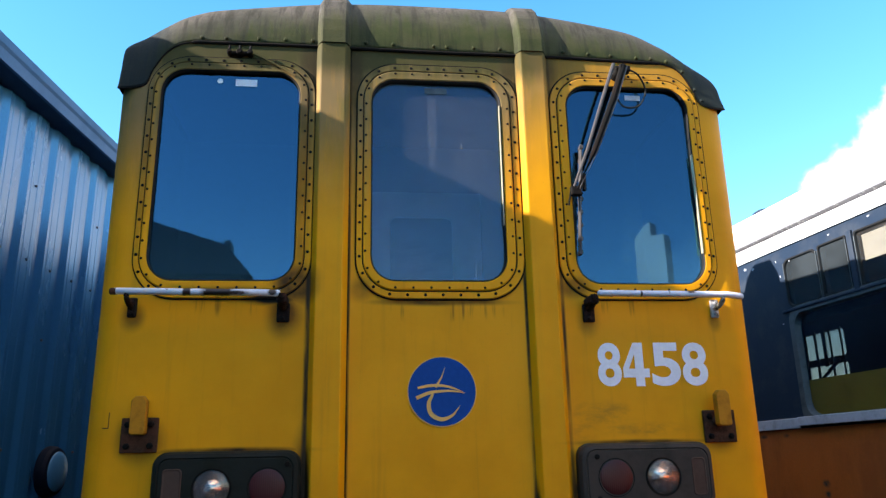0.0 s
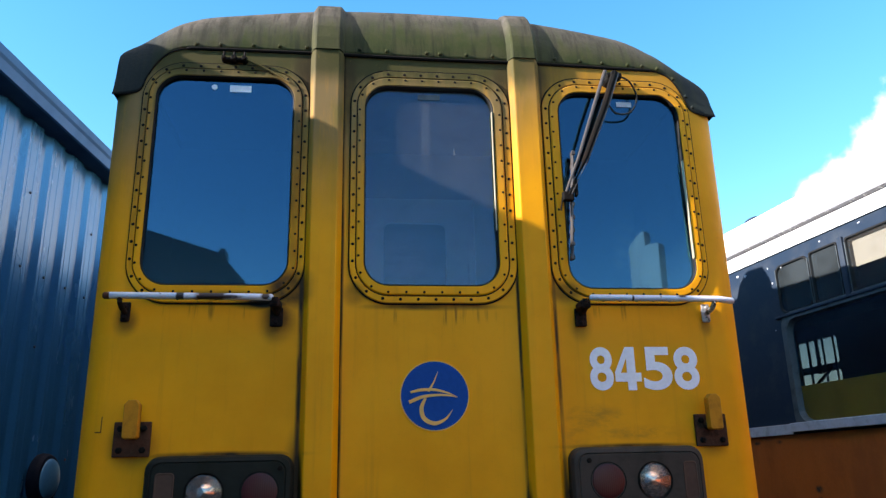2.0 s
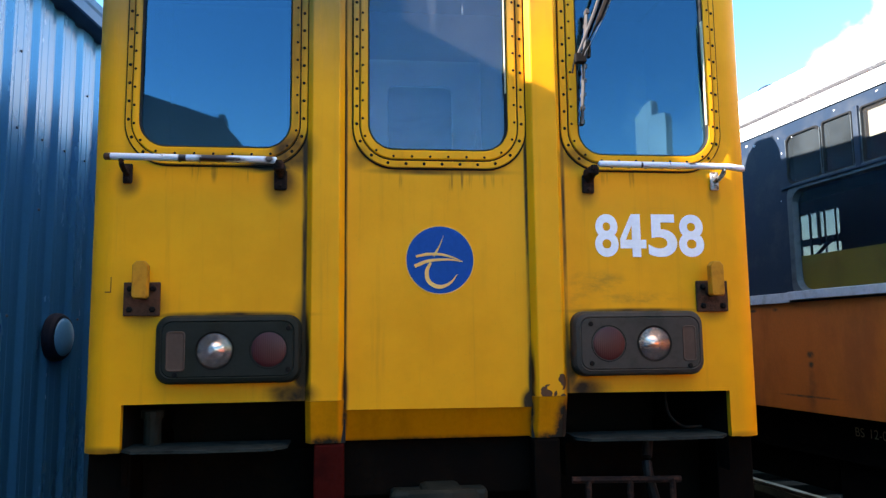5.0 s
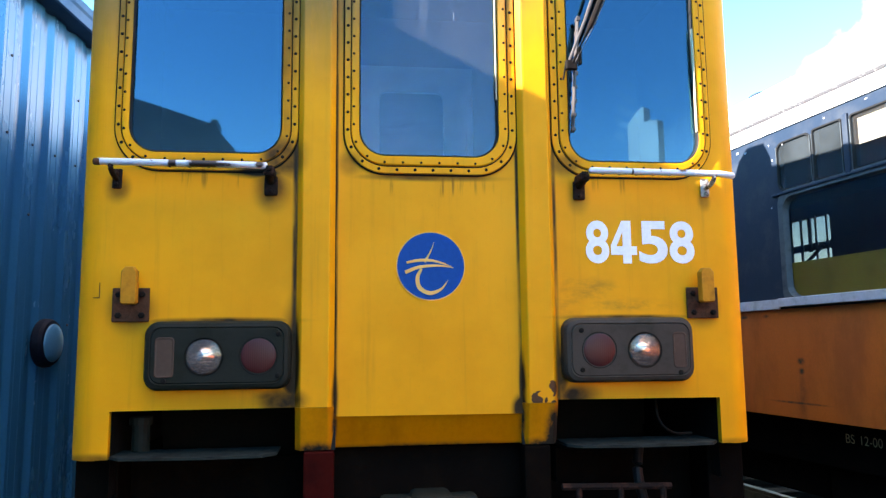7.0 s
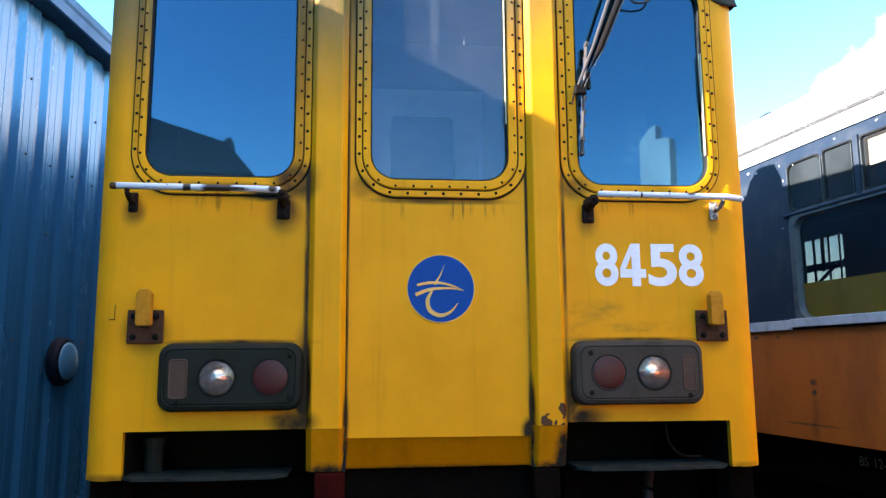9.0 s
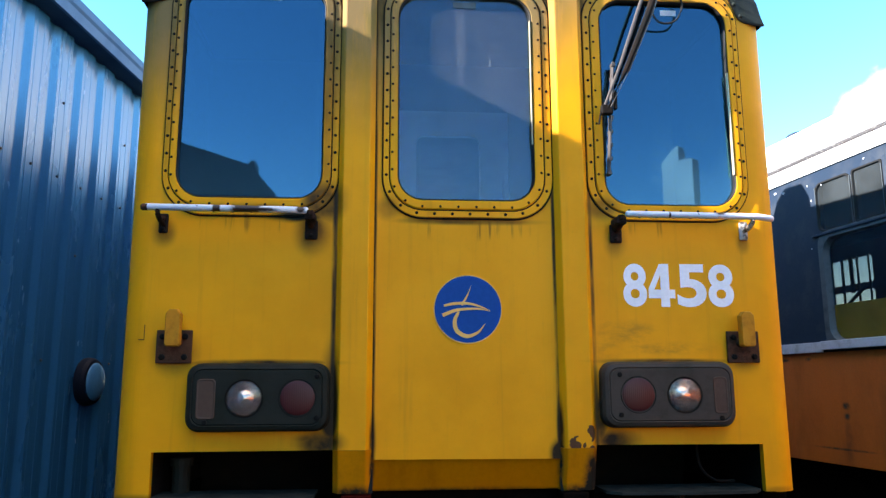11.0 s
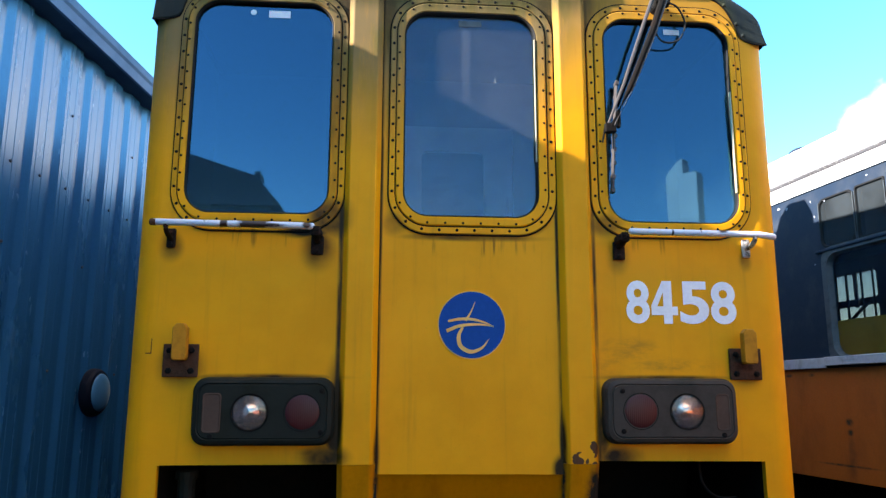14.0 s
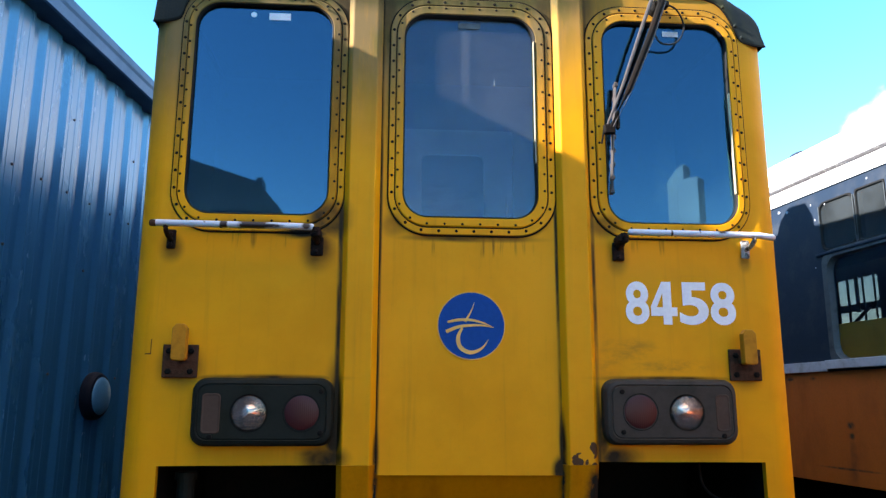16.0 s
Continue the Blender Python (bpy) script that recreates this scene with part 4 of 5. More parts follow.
def lamp_cluster(x0, x1, z0, z1, head, tail, slot, shell):
    b = bmesh.new()
    o = lambda d, r: round_rect(x0 + d, x1 - d, z0 + d, z1 - d, r, 6)
    loft(b, [(o(-0.004, 0.055), 0.002), (o(-0.002, 0.055), -0.040), (o(0.006, 0.050), -0.058), (o(0.020, 0.044), -0.064), (o(0.024, 0.042), -0.060), (o(0.028, 0.040), -0.064)], True, False)
    lc = part("light_unit", b, shell, car, "dark grey light unit with a clear and a red lamp")
    disc = [(head[0] + 0.0714 * math.cos(2 * math.pi * k / 36), head[1] + 0.0714 * math.sin(2 * math.pi * k / 36)) for k in range(36)]
    part("face_plate", plate(o(0.028, 0.040), [disc], -0.064, -0.061), shell, lc)
    for (cx, cz), mat, nm in ((head, CLEAR_LENS, "headlamp"), (tail, RED_LENS, "tail_lamp")):
        b = bmesh.new()
        seg = 40
        prof = [(0.0750, -0.0625), (0.0747, -0.0655), (0.0726, -0.0662), (0.0708, -0.0610)]
        rg = [[b.verts.new((cx + r * math.cos(2 * math.pi * k / seg), y, cz + r * math.sin(2 * math.pi * k / seg))) for k in range(seg)] for r, y in prof]
        for u, w in zip(rg, rg[1:]):
            for k in range(seg):
                b.faces.new((u[k], u[(k + 1) % seg], w[(k + 1) % seg], w[k]))
        part("bezel", b, GRIME_SHADE_BLACK, lc, "thin black rim", smooth=True)
        if nm == "headlamp":
            b = bmesh.new()
            lathe(b, [(r, -0.012 - 0.052 * (r / 0.0714) ** 2) for r in (0.0714, 0.064, 0.058, 0.049, 0.040, 0.031, 0.022, 0.014, 0.007)], (cx, cz), 36)
            part("reflector", b, REFLECTOR, lc, "silvered reflector", smooth=True)
        b = bmesh.new()
        bulge = 0.006 if nm == "headlamp" else 0.007
        lathe(b, [(0.0708, -0.0610)] + [(0.0708 * math.cos(radians(a)), -0.0620 - bulge * math.sin(radians(a))) for a in (0, 15, 30, 45, 60, 75, 86)], (cx, cz), 36)
        ln = part(nm, b, mat, lc, "clear round headlamp lens" if nm == "headlamp" else "dark red ribbed tail lamp lens", smooth=True)
        if nm == "headlamp":
            ln.visible_shadow = False
    b = bmesh.new()
    so = lambda d: round_rect(slot[0] + d, slot[1] - d, slot[2] + d, slot[3] - d, 0.014, 4)
    loft(b, [(so(-0.004), -0.062), (so(0), -0.067), (so(0.006), -0.065)], False, True)
    part("marker_panel", b, LAMP_DARK, lc, "dull brown marker panel")
    for bx, bz in ((tail[0] + (0.075 if tail[0] > head[0] else -0.075), z1 - 0.05), (tail[0] + (0.075 if tail[0] > head[0] else -0.075), z0 + 0.05), ((slot[0] + slot[1]) / 2, z0 + 0.035)):
        b = bmesh.new()
        lathe(b, [(0.011, -0.063), (0.010, -0.068), (0.005, -0.069)], (bx, bz), 10)
        part("screw", b, GRIME_SHADE_BLACK, lc)


lamp_cluster(-1.112, -0.560, 1.410, 1.672, (-0.886, 1.537), (-0.679, 1.538), (-1.068, -1.000, 1.460, 1.610), LAMP_GREY_DARK)
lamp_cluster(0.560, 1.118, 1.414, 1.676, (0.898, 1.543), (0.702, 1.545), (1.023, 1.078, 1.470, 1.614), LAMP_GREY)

# step recesses: pocket blackened to hold its shade, and pale worn tread
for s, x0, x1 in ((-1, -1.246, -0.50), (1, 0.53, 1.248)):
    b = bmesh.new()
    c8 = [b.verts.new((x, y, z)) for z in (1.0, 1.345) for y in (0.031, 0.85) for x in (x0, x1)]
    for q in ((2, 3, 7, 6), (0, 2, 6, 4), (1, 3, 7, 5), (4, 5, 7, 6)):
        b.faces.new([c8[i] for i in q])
    part("step_recess", b, GRIME_SHADE_BLACK, car, "step recess coloured black for its shade")
    a0, a1 = (-1.245, -0.610) if s < 0 else (0.575, 1.235)
    b = bmesh.new()
    pts = [(a0, 0.02), (a0 + 0.05, -0.035), (lerp(a0, a1, 0.5), -0.06), (a1 - 0.05, -0.045), (a1, 0.02), (a1, 0.20), (a0, 0.20)]
    lo = [b.verts.new((x, y, 1.146)) for x, y in pts]
    hi = [b.verts.new((x, y, 1.157)) for x, y in pts]
    for i in range(len(pts)):
        j = (i + 1) % len(pts)
        b.faces.new((lo[i], lo[j], hi[j], hi[i]))
    b.faces.new(lo)
    b.faces.new(hi)
    part("step_tread", b, material("worn_step_tread", (0.020, 0.026, 0.024), 0.8, second=(0.012, 0.013, 0.012), scale=12, amount=0.8, spec=0.1) if s < 0 else bpy.data.materials["worn_step_tread"], car, "worn grey-green step tread")
b = bmesh.new()
tube(b, [(-1.165, 0.16, 1.147), (-1.165, 0.16, 1.262), (-1.165, 0.16, 1.263), (-1.165, 0.16, 1.292), (-1.165, 0.16, 1.298)], [0.036, 0.036, 0.047, 0.047, 0.040], 14)
part("pipe_end", b, LAMP_GREY_DARK, car, "dim capped pipe end in the recess")

b = bmesh.new()
tube(b, bent([(1.00, 0.10, 1.335), (1.01, 0.09, 1.24), (1.07, 0.09, 1.185), (1.16, 0.10, 1.18)]), 0.006, 6)
part("cable", b, GRIME_SHADE_BLACK, car, "thin black cable hanging in the recess")
part("scratch", boxes((-1.3035, -1.3005, -0.0012, 0.0005, 1.772, 1.830), (-1.324, -1.3005, -0.0012, 0.0005, 1.768, 1.772)), RUSTY, car, "small dark scratch in the paint")
# fleet numerals
def numeral(ch, x0, x1, z0, z1):
    cu = bpy.data.curves.new("numeral", "FONT")
    cu.body, cu.size, cu.offset, cu.extrude, cu.resolution_u = ch, 1.0, 0.027, 0.0, 6
    tmp = new("numeral_curve", cu)
    bpy.context.view_layer.update()
    me = bpy.data.meshes.new_from_object(tmp.evaluated_get(bpy.context.evaluated_depsgraph_get()))
    bpy.data.objects.remove(tmp)
    bpy.data.curves.remove(cu)
    xs = [v.co.x for v in me.vertices]
    ys = [v.co.y for v in me.vertices]
    ax, bx, ay, by = min(xs), max(xs), min(ys), max(ys)
    for v in me.vertices:
        v.co = Vector((x0 + (v.co.x - ax) / (bx - ax) * (x1 - x0), -0.0022, z0 + (v.co.y - ay) / (by - ay) * (z1 - z0)))
    return me


for ch, x0, x1 in (("8", 0.678, 0.782), ("4", 0.790, 0.906), ("5", 0.916, 1.046), ("8", 1.054, 1.168)):
    if ch == "4":
        at = lambda u, w: (x0 + u * (x1 - x0), 1.912 + w * 0.186)
        four = [(0.46, 0), (0.79, 0), (0.79, 0.20), (1, 0.20), (1, 0.40), (0.79, 0.40), (0.79, 1), (0.44, 1), (0, 0.42), (0, 0.20), (0.46, 0.20)]
        b = plate([at(*q) for q in four], [[at(*q) for q in ((0.46, 0.40), (0.46, 0.74), (0.22, 0.40))]], -0.0022, 0.001)
        part("numeral", b, WHITE_PAINT, car, "white painted numeral")
        continue
    me = numeral(ch, x0, x1, 1.912, 2.098)
    me.materials.append(WHITE_PAINT)
    ob = new("numeral", me)
    ob.parent = car
    tagged(ob, "white painted numeral")

# round emblem with plain strokes
bm = bmesh.new()
lathe(bm, [(0.141, 0.003), (0.141, 0.0015), (0.139, 0.001)], (0.009, 1.899), 64)
emblem = part("emblem", bm, LOGO_BLUE, door, "round blue emblem with pale gold strokes")


bm = bmesh.new()
ring_pts = lambda r: [(0.009 + r * math.cos(2 * math.pi * k / 64), 1.899 + r * math.sin(2 * math.pi * k / 64)) for k in range(64)]
loft(bm, [(ring_pts(0.1405), 0.0012), (ring_pts(0.1415), 0.0006), (ring_pts(0.1440), 0.0006), (ring_pts(0.1445), 0.0035)])
part("emblem_rim", bm, LOGO_GOLD, emblem, "thin pale rim of the emblem")


def stroke(pts, widths, y=-0.0012):
    c = bent([(x, 0, z) for x, z in pts], 8)
    b = bmesh.new()
    up, dn = [], []
    for i, p in enumerate(c):
        d = (c[min(i + 1, len(c) - 1)] - c[max(i - 1, 0)]).normalized()
        nn = Vector((-d.z, 0, d.x))
        t = i / (len(c) - 1) * (len(widths) - 1)
        k = min(int(t), len(widths) - 2)
        w = lerp(widths[k], widths[k + 1], t - k) / 2
        up.append(b.verts.new((p.x + nn.x * w, y, p.z + nn.z * w)))
        dn.append(b.verts.new((p.x - nn.x * w, y, p.z - nn.z * w)))
    for i in range(len(c) - 1):
        b.faces.new((up[i], up[i + 1], dn[i + 1], dn[i]))
    return b


part("emblem_stroke", stroke([(0.024, 2.000), (0.006, 1.955), (-0.018, 1.915)], [0.0008, 0.0055, 0.0109]), LOGO_GOLD, emblem)
part("emblem_stroke", stroke([(-0.092, 1.913), (-0.045, 1.922), (0.010, 1.922), (0.060, 1.910), (0.104, 1.892)], [0.0094, 0.0125, 0.0109, 0.0070, 0.0008], -0.0016), LOGO_GOLD, emblem)
part("emblem_stroke", stroke([(-0.098, 1.872), (-0.045, 1.893), (0.012, 1.900), (0.062, 1.899), (0.104, 1.890)], [0.0148, 0.0133, 0.0101, 0.0070, 0.0008], -0.0020), LOGO_GOLD, emblem)
part("emblem_stroke", stroke([(-0.030, 1.888), (-0.047, 1.850), (-0.038, 1.808), (0.004, 1.786), (0.050, 1.802), (0.082, 1.840)], [0.0094, 0.0164, 0.0179, 0.0164, 0.0101, 0.0008], -0.0024), LOGO_GOLD, emblem)

# right-hand wiper, parked upright, with its hose
b = bmesh.new()
lathe(b, [(0.030, 0.0), (0.030, -0.05), (0.022, -0.062), (0.016, -0.105), (0.010, -0.112)], (0.872, 3.375), 16)
box(b, 0.850, 0.925, -0.075, -0.03, 3.372, 3.400, 0.006)
wiper = part("wiper", b, GRIME_SHADE_BLACK, car, "dark windscreen wiper with twin arms")
b = bmesh.new()
tube(b, [(0.880, -0.098, 3.385), (0.815, -0.105, 3.21), (0.708, -0.090, 2.95), (0.624, -0.072, 2.775)], [0.016, 0.015, 0.012, 0.008], 8)
part("wiper_arm", b, GRIME_SHADE_BLACK, wiper)
b = bmesh.new()
tube(b, [(0.836, -0.092, 3.395), (0.770, -0.098, 3.22), (0.680, -0.086, 2.96), (0.602, -0.070, 2.765)], [0.009, 0.0085, 0.0075, 0.0055], 8)
part("wiper_arm", b, WIPER_METAL, wiper, "worn grey-brown wiper arm")
b = bmesh.new()
tube(b, [(0.896, -0.104, 3.380), (0.831, -0.112, 3.205), (0.721, -0.096, 2.945), (0.634, -0.076, 2.775)], [0.004, 0.004, 0.0035, 0.003], 6)
part("arm_edge", b, WIPER_METAL, wiper, "rubbed bare edge of the wiper arm")
b = bmesh.new()
box(b, 0.595, 0.646, -0.078, -0.050, 2.745, 2.790, 0.006)
box(b, 0.654, 0.666, -0.078, -0.050, 2.770, 2.850, 0.004)
tube(b, [(0.596, -0.066, 2.77), (0.583, -0.066, 2.70)], 0.004, 6)
part("blade_joint", b, GRIME_SHADE_BLACK, wiper)
b = bmesh.new()
tube(b, bent([(0.668, -0.030, 3.005), (0.656, -0.046, 2.90), (0.640, -0.052, 2.76), (0.634, -0.046, 2.63), (0.630, -0.028, 2.49)]), 0.0075, 6)
tube(b, [(0.666, -0.022, 3.00), (0.628, -0.020, 2.48)], 0.006, 6)
for k in range(9):
    t = k / 8
    x, z = lerp(0.666, 0.629, t), lerp(2.99, 2.49, t)
    box(b, x - 0.008, x + 0.008, -0.048, -0.016, z - 0.008, z + 0.008)
part("wiper_blade", b, WIPER_METAL, wiper, "worn wiper blade")
b = bmesh.new()
tube(b, bent([(0.905, -0.07, 3.385), (0.968, -0.050, 3.365), (1.002, -0.035, 3.29), (0.965, -0.030, 3.215), (0.890, -0.035, 3.205), (0.835, -0.075, 3.245)]), 0.0045, 6)
part("washer_hose", b, RUBBER, wiper, "thin black washer hose")

# left-hand wiper spindle with its arm missing
b = bmesh.new()
for x, r in ((-0.930, 0.012), (-0.885, 0.016), (-0.838, 0.014)):
    lathe(b, [(r, 0.0), (r, -0.028), (r * 0.6, -0.040)], (x, 3.420), 10)
    tube(b, [(x, -0.030, 3.418), (x + 0.003, -0.032, 3.448)], 0.006, 6)
box(b, -0.940, -0.83, -0.028, -0.004, 3.410, 3.426, 0.005)
sp = part("wiper_spindle", b, GRIME_SHADE_BLACK, car, "bare wiper spindle without an arm")
b = bmesh.new()
tube(b, [(-0.83, -0.026, 3.415), (-0.72, -0.022, 3.365), (-0.635, -0.02, 3.312)], 0.005, 6)
part("link_rod", b, YELLOW, sp)

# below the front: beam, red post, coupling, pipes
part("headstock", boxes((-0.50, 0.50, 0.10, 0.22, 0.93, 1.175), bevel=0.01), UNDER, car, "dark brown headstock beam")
# black sheet closes off the view beneath the front
part("apron", boxes((-1.26, 1.26, 0.30, 0.33, 0.45, 1.10)), UNDER, car, "black sheet closing off the space below the headstock")
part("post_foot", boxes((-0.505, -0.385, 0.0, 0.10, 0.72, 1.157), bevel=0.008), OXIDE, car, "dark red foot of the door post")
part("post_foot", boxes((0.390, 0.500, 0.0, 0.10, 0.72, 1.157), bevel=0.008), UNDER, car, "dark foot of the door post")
b = bmesh.new()
box(b, -0.20, 0.20, 0.02, 0.14, 0.78, 0.965, 0.02)
box(b, -0.08, 0.09, -0.10, 0.14, 0.86, 0.985, 0.025)
tube(b, bent([(-0.12, -0.05, 0.95), (0.0, -0.12, 0.965), (0.13, -0.05, 0.945)]), 0.03, 10)
part("coupling", b, LAMP_GREY_DARK, car, "grimy grey coupler head")
b = bmesh.new()
tube(b, [(0.55, 0.02, 0.985), (1.02, 0.02, 0.975)], 0.014, 8)
for x in (0.62, 0.80, 0.985):
    tube(b, [(x, 0.02, 0.98), (x, 0.02, 0.70)], 0.014, 8)
part("pipe_rack", b, RUST_BLACK, car, "rusty pipe rack under the step")
for pts in ([(0.93, 0.13, 1.13), (0.90, 0.08, 1.02), (0.93, 0.08, 0.88), (1.0, 0.10, 0.70)],):
    part("brake_hose", tube(bmesh.new(), bent(pts), 0.022, 10), RUBBER, car, "hanging black brake hose")
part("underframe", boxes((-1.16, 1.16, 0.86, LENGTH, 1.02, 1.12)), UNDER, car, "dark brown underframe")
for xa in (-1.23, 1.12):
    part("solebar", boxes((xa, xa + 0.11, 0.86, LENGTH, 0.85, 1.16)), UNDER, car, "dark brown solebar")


# added boxes, solid black where only shade shows under the sides
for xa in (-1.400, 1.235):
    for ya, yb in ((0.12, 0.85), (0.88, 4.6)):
        part("side_shade_fill", boxes((xa, xa + 0.165, ya, yb, 0.50, 1.140), bevel=0.006), UNDER, car, "black box added to fill the shade under the side")


def wheelset(parent, y, r=0.42):
    bm2 = bmesh.new()
    rot = Matrix.Rotation(radians(90), 4, "Z")
    for x in (-0.75, 0.75):
        s = 1 if x > 0 else -1
        b2 = bmesh.new()
        lathe(b2, [(r - 0.03, -0.06), (r, -0.05), (r, 0.04), (r + 0.028, 0.05), (r + 0.028, 0.075), (r - 0.06, 0.08)], (0, 0), 36)
        wm = pose(x, y, 0.21 + r, 0, 0, 90 if s < 0 else -90)
        part("wheel", b2, STEEL, parent, m=wm, smooth=False)
    tube(bm2, [(-0.72, y, 0.21 + r), (0.72, y, 0.21 + r)], 0.07, 12)
    part("axle", bm2, UNDER, parent)


def bogie(parent, yc):
    for d in (-1.1, 1.1):
        wheelset(parent, yc + d)
    part("bogie_frame", boxes((-1.02, -0.90, yc - 1.6, yc + 1.6, 0.55, 0.80), (0.90, 1.02, yc - 1.6, yc + 1.6, 0.55, 0.80), (-0.9, 0.9, yc - 0.2, yc + 0.2, 0.6, 1.03), bevel=0.02), UNDER, parent)


bogie(car, 2.6)
bogie(car, 7.0)

# ---------------------------------------------------------------- the orange and navy coach alongside
coach = thing("passenger_coach", "weathered orange and navy railway coach with a white roof", "train", pose(3.0, 0, 0, 0, 0, 6.09))
Y0, Y1 = -9.0, 10.5


def wall_plate(z0, z1, openings, x0, x1):
    """A sheet in the local yz plane, laid out by plate() and turned."""
    bm = plate([(Y0, z0), (Y1, z0), (Y1, z1), (Y0, z1)], openings, x0, x1)
    for v in bm.verts:
        v.co = Vector((v.co.y, v.co.x, v.co.z))
    return bm


def yz(bm):
    for v in bm.verts:
        v.co = Vector((v.co.y, v.co.x, v.co.z))
    return bm


BIG = (-0.6, 1.930, 1.872, 2.600)
TOPS = [(1.62, 1.96, 2.66, 3.000), (1.33, 1.585, 2.66, 3.005), (0.60, 1.235, 2.66, 3.005)]
opens = [round_rect(*BIG, 0.10, 6)] + [round_rect(a, b2, c2, d, 0.06 if k == 0 else 0.02, 5) for k, (a, b2, c2, d) in enumerate(TOPS)]
part("side_wall", wall_plate(1.872, 3.16, opens, 0.0, 0.05), COACH_NAVY, coach, "navy upper side panel, dull and scratched")
part("lower_panel", wall_plate(1.035, 1.80, [], 0.0, 0.05), COACH_ORANGE, coach, "faded orange lower side panel with rust")
part("cantrail", wall_plate(3.105, 3.212, [], -0.012, 0.0), COACH_WHITE, coach, "white band under the gutter")
part("waist_strip", boxes((-0.018, 0.05, 2.02, Y1, 1.800, 1.872), bevel=0.003), COACH_STRIP, coach, "pale grey waist strip")
part("waist_strip", boxes((-0.034, 0.05, Y0, 2.02, 1.815, 1.876), bevel=0.004), COACH_STRIP, coach, "pale grey waist strip standing proud")
part("strip_shadow_gap", boxes((-0.012, 0.05, Y0, 2.03, 1.800, 1.815)), RUBBER, coach)
b = bmesh.new()
prof = [(-0.055, 3.265), (-0.045, 3.225), (-0.005, 3.212), (0.02, 3.212), (0.02, 3.27), (-0.035, 3.275)]
loft(b, [([(x, z) for x, z in prof], Y0), ([(x, z) for x, z in prof], Y1)], True, True)
part("gutter", b, COACH_GUTTER, coach, "grey gutter with flaking white paint")
b = bmesh.new()
rp = [(0.0, 3.27), (0.06, 3.36), (0.16, 3.48), (0.32, 3.61), (0.55, 3.73), (0.85, 3.82), (1.2, 3.87), (1.4, 3.88), (1.6, 3.87), (1.95, 3.82), (2.25, 3.73), (2.48, 3.61), (2.64, 3.48), (2.74, 3.36), (2.80, 3.27)]
rw = [[b.verts.new((x, y, z)) for x, z in rp] for y in (Y0, 0, 2, 4, 7, Y1)]
for u, w in zip(rw, rw[1:]):
    for i in range(len(rp) - 1):
        b.faces.new((u[i], u[i + 1], w[i + 1], w[i]))
part("roof", b, COACH_WHITE, coach, "white painted curved coach roof", smooth=True)
b = bmesh.new()
tube(b, [(0.10, Y0, 3.412), (0.10, 2.0, 3.412)], 0.006, 6)
part("roof_seam", b, COACH_GUTTER, coach)
b = bmesh.new()
lathe(b, [(0.10, 0.0), (0.09, 0.05), (0.03, 0.07)], (0, 0), 16)
part("roof_vent", b, COACH_NAVY, coach, "small dark roof vent", m=pose(0.62, 2.95, 3.688, 70, 0, 0))
# frames, panes and the blind
b = bmesh.new()
o = lambda d: round_rect(BIG[0] - d, BIG[1] + d, BIG[2] - d, BIG[3] + d, 0.10, 6)
loft(b, [(o(0.055), 0.0), (o(0.05), -0.014), (o(0.0), -0.014), (o(-0.012), 0.03)])
part("window_frame", yz(b), COACH_FRAME, coach, "grey window surround")
b = bmesh.new()
loft(b, [(o(-0.005), 0.026), (o(-0.005), 0.030)], True, True)
pn = part("pane", yz(b), COACH_GLASS, coach, "dark coach window glass")
pn.visible_shadow = False
for k, t in enumerate(TOPS):
    b = bmesh.new()
    o2 = lambda d: round_rect(t[0] - d, t[1] + d, t[2] - d, t[3] + d, 0.06 if k == 0 else 0.02, 5)
    loft(b, [(o2(0.012), 0.0), (o2(0.010), -0.007), (o2(0.0), -0.007), (o2(-0.005), 0.014)])
    part("toplight_frame", yz(b), RUBBER, coach, "black rubber toplight surround")
    b = bmesh.new()
    loft(b, [(o2(-0.003), 0.006), (o2(-0.003), 0.010)], True, True)
    pn = part("pane", yz(b), BLIND_GLASS if k == 2 else TOP_GLASS, coach, "dusty toplight glass")
    pn.visible_shadow = False
# sunlit metal edges of the toplights, drawn as grey beads
for y0_, y1_, z0_ in ((1.962, 1.972, 2.84), (1.608, 1.618, 2.66), (1.590, 1.598, 2.66), (1.318, 1.328, 2.64), (1.238, 1.250, 2.64)):
    part("sunlit_edge_bead", boxes((-0.011, 0.002, y0_ + 0.002, y1_ - 0.003, z0_, 2.985), bevel=0.001), COACH_FRAME, coach, "grey bead put in for a sunlit toplight edge")
part("blind", boxes((0.034, 0.040, 0.6, 1.222, 2.815, 3.0)), BLIND, coach, "cream blind half drawn")
part("window_bar", boxes((-0.02, 0.05, 1.255, 1.300, 2.62, 3.03), bevel=0.005), COACH_NAVY, coach, "dark upright between the toplights")
part("drip_rail", boxes((-0.022, 0.0, Y0, 2.03, 2.622, 2.640), bevel=0.004), COACH_NAVY, coach, "narrow rail over the window")
random.seed(11)
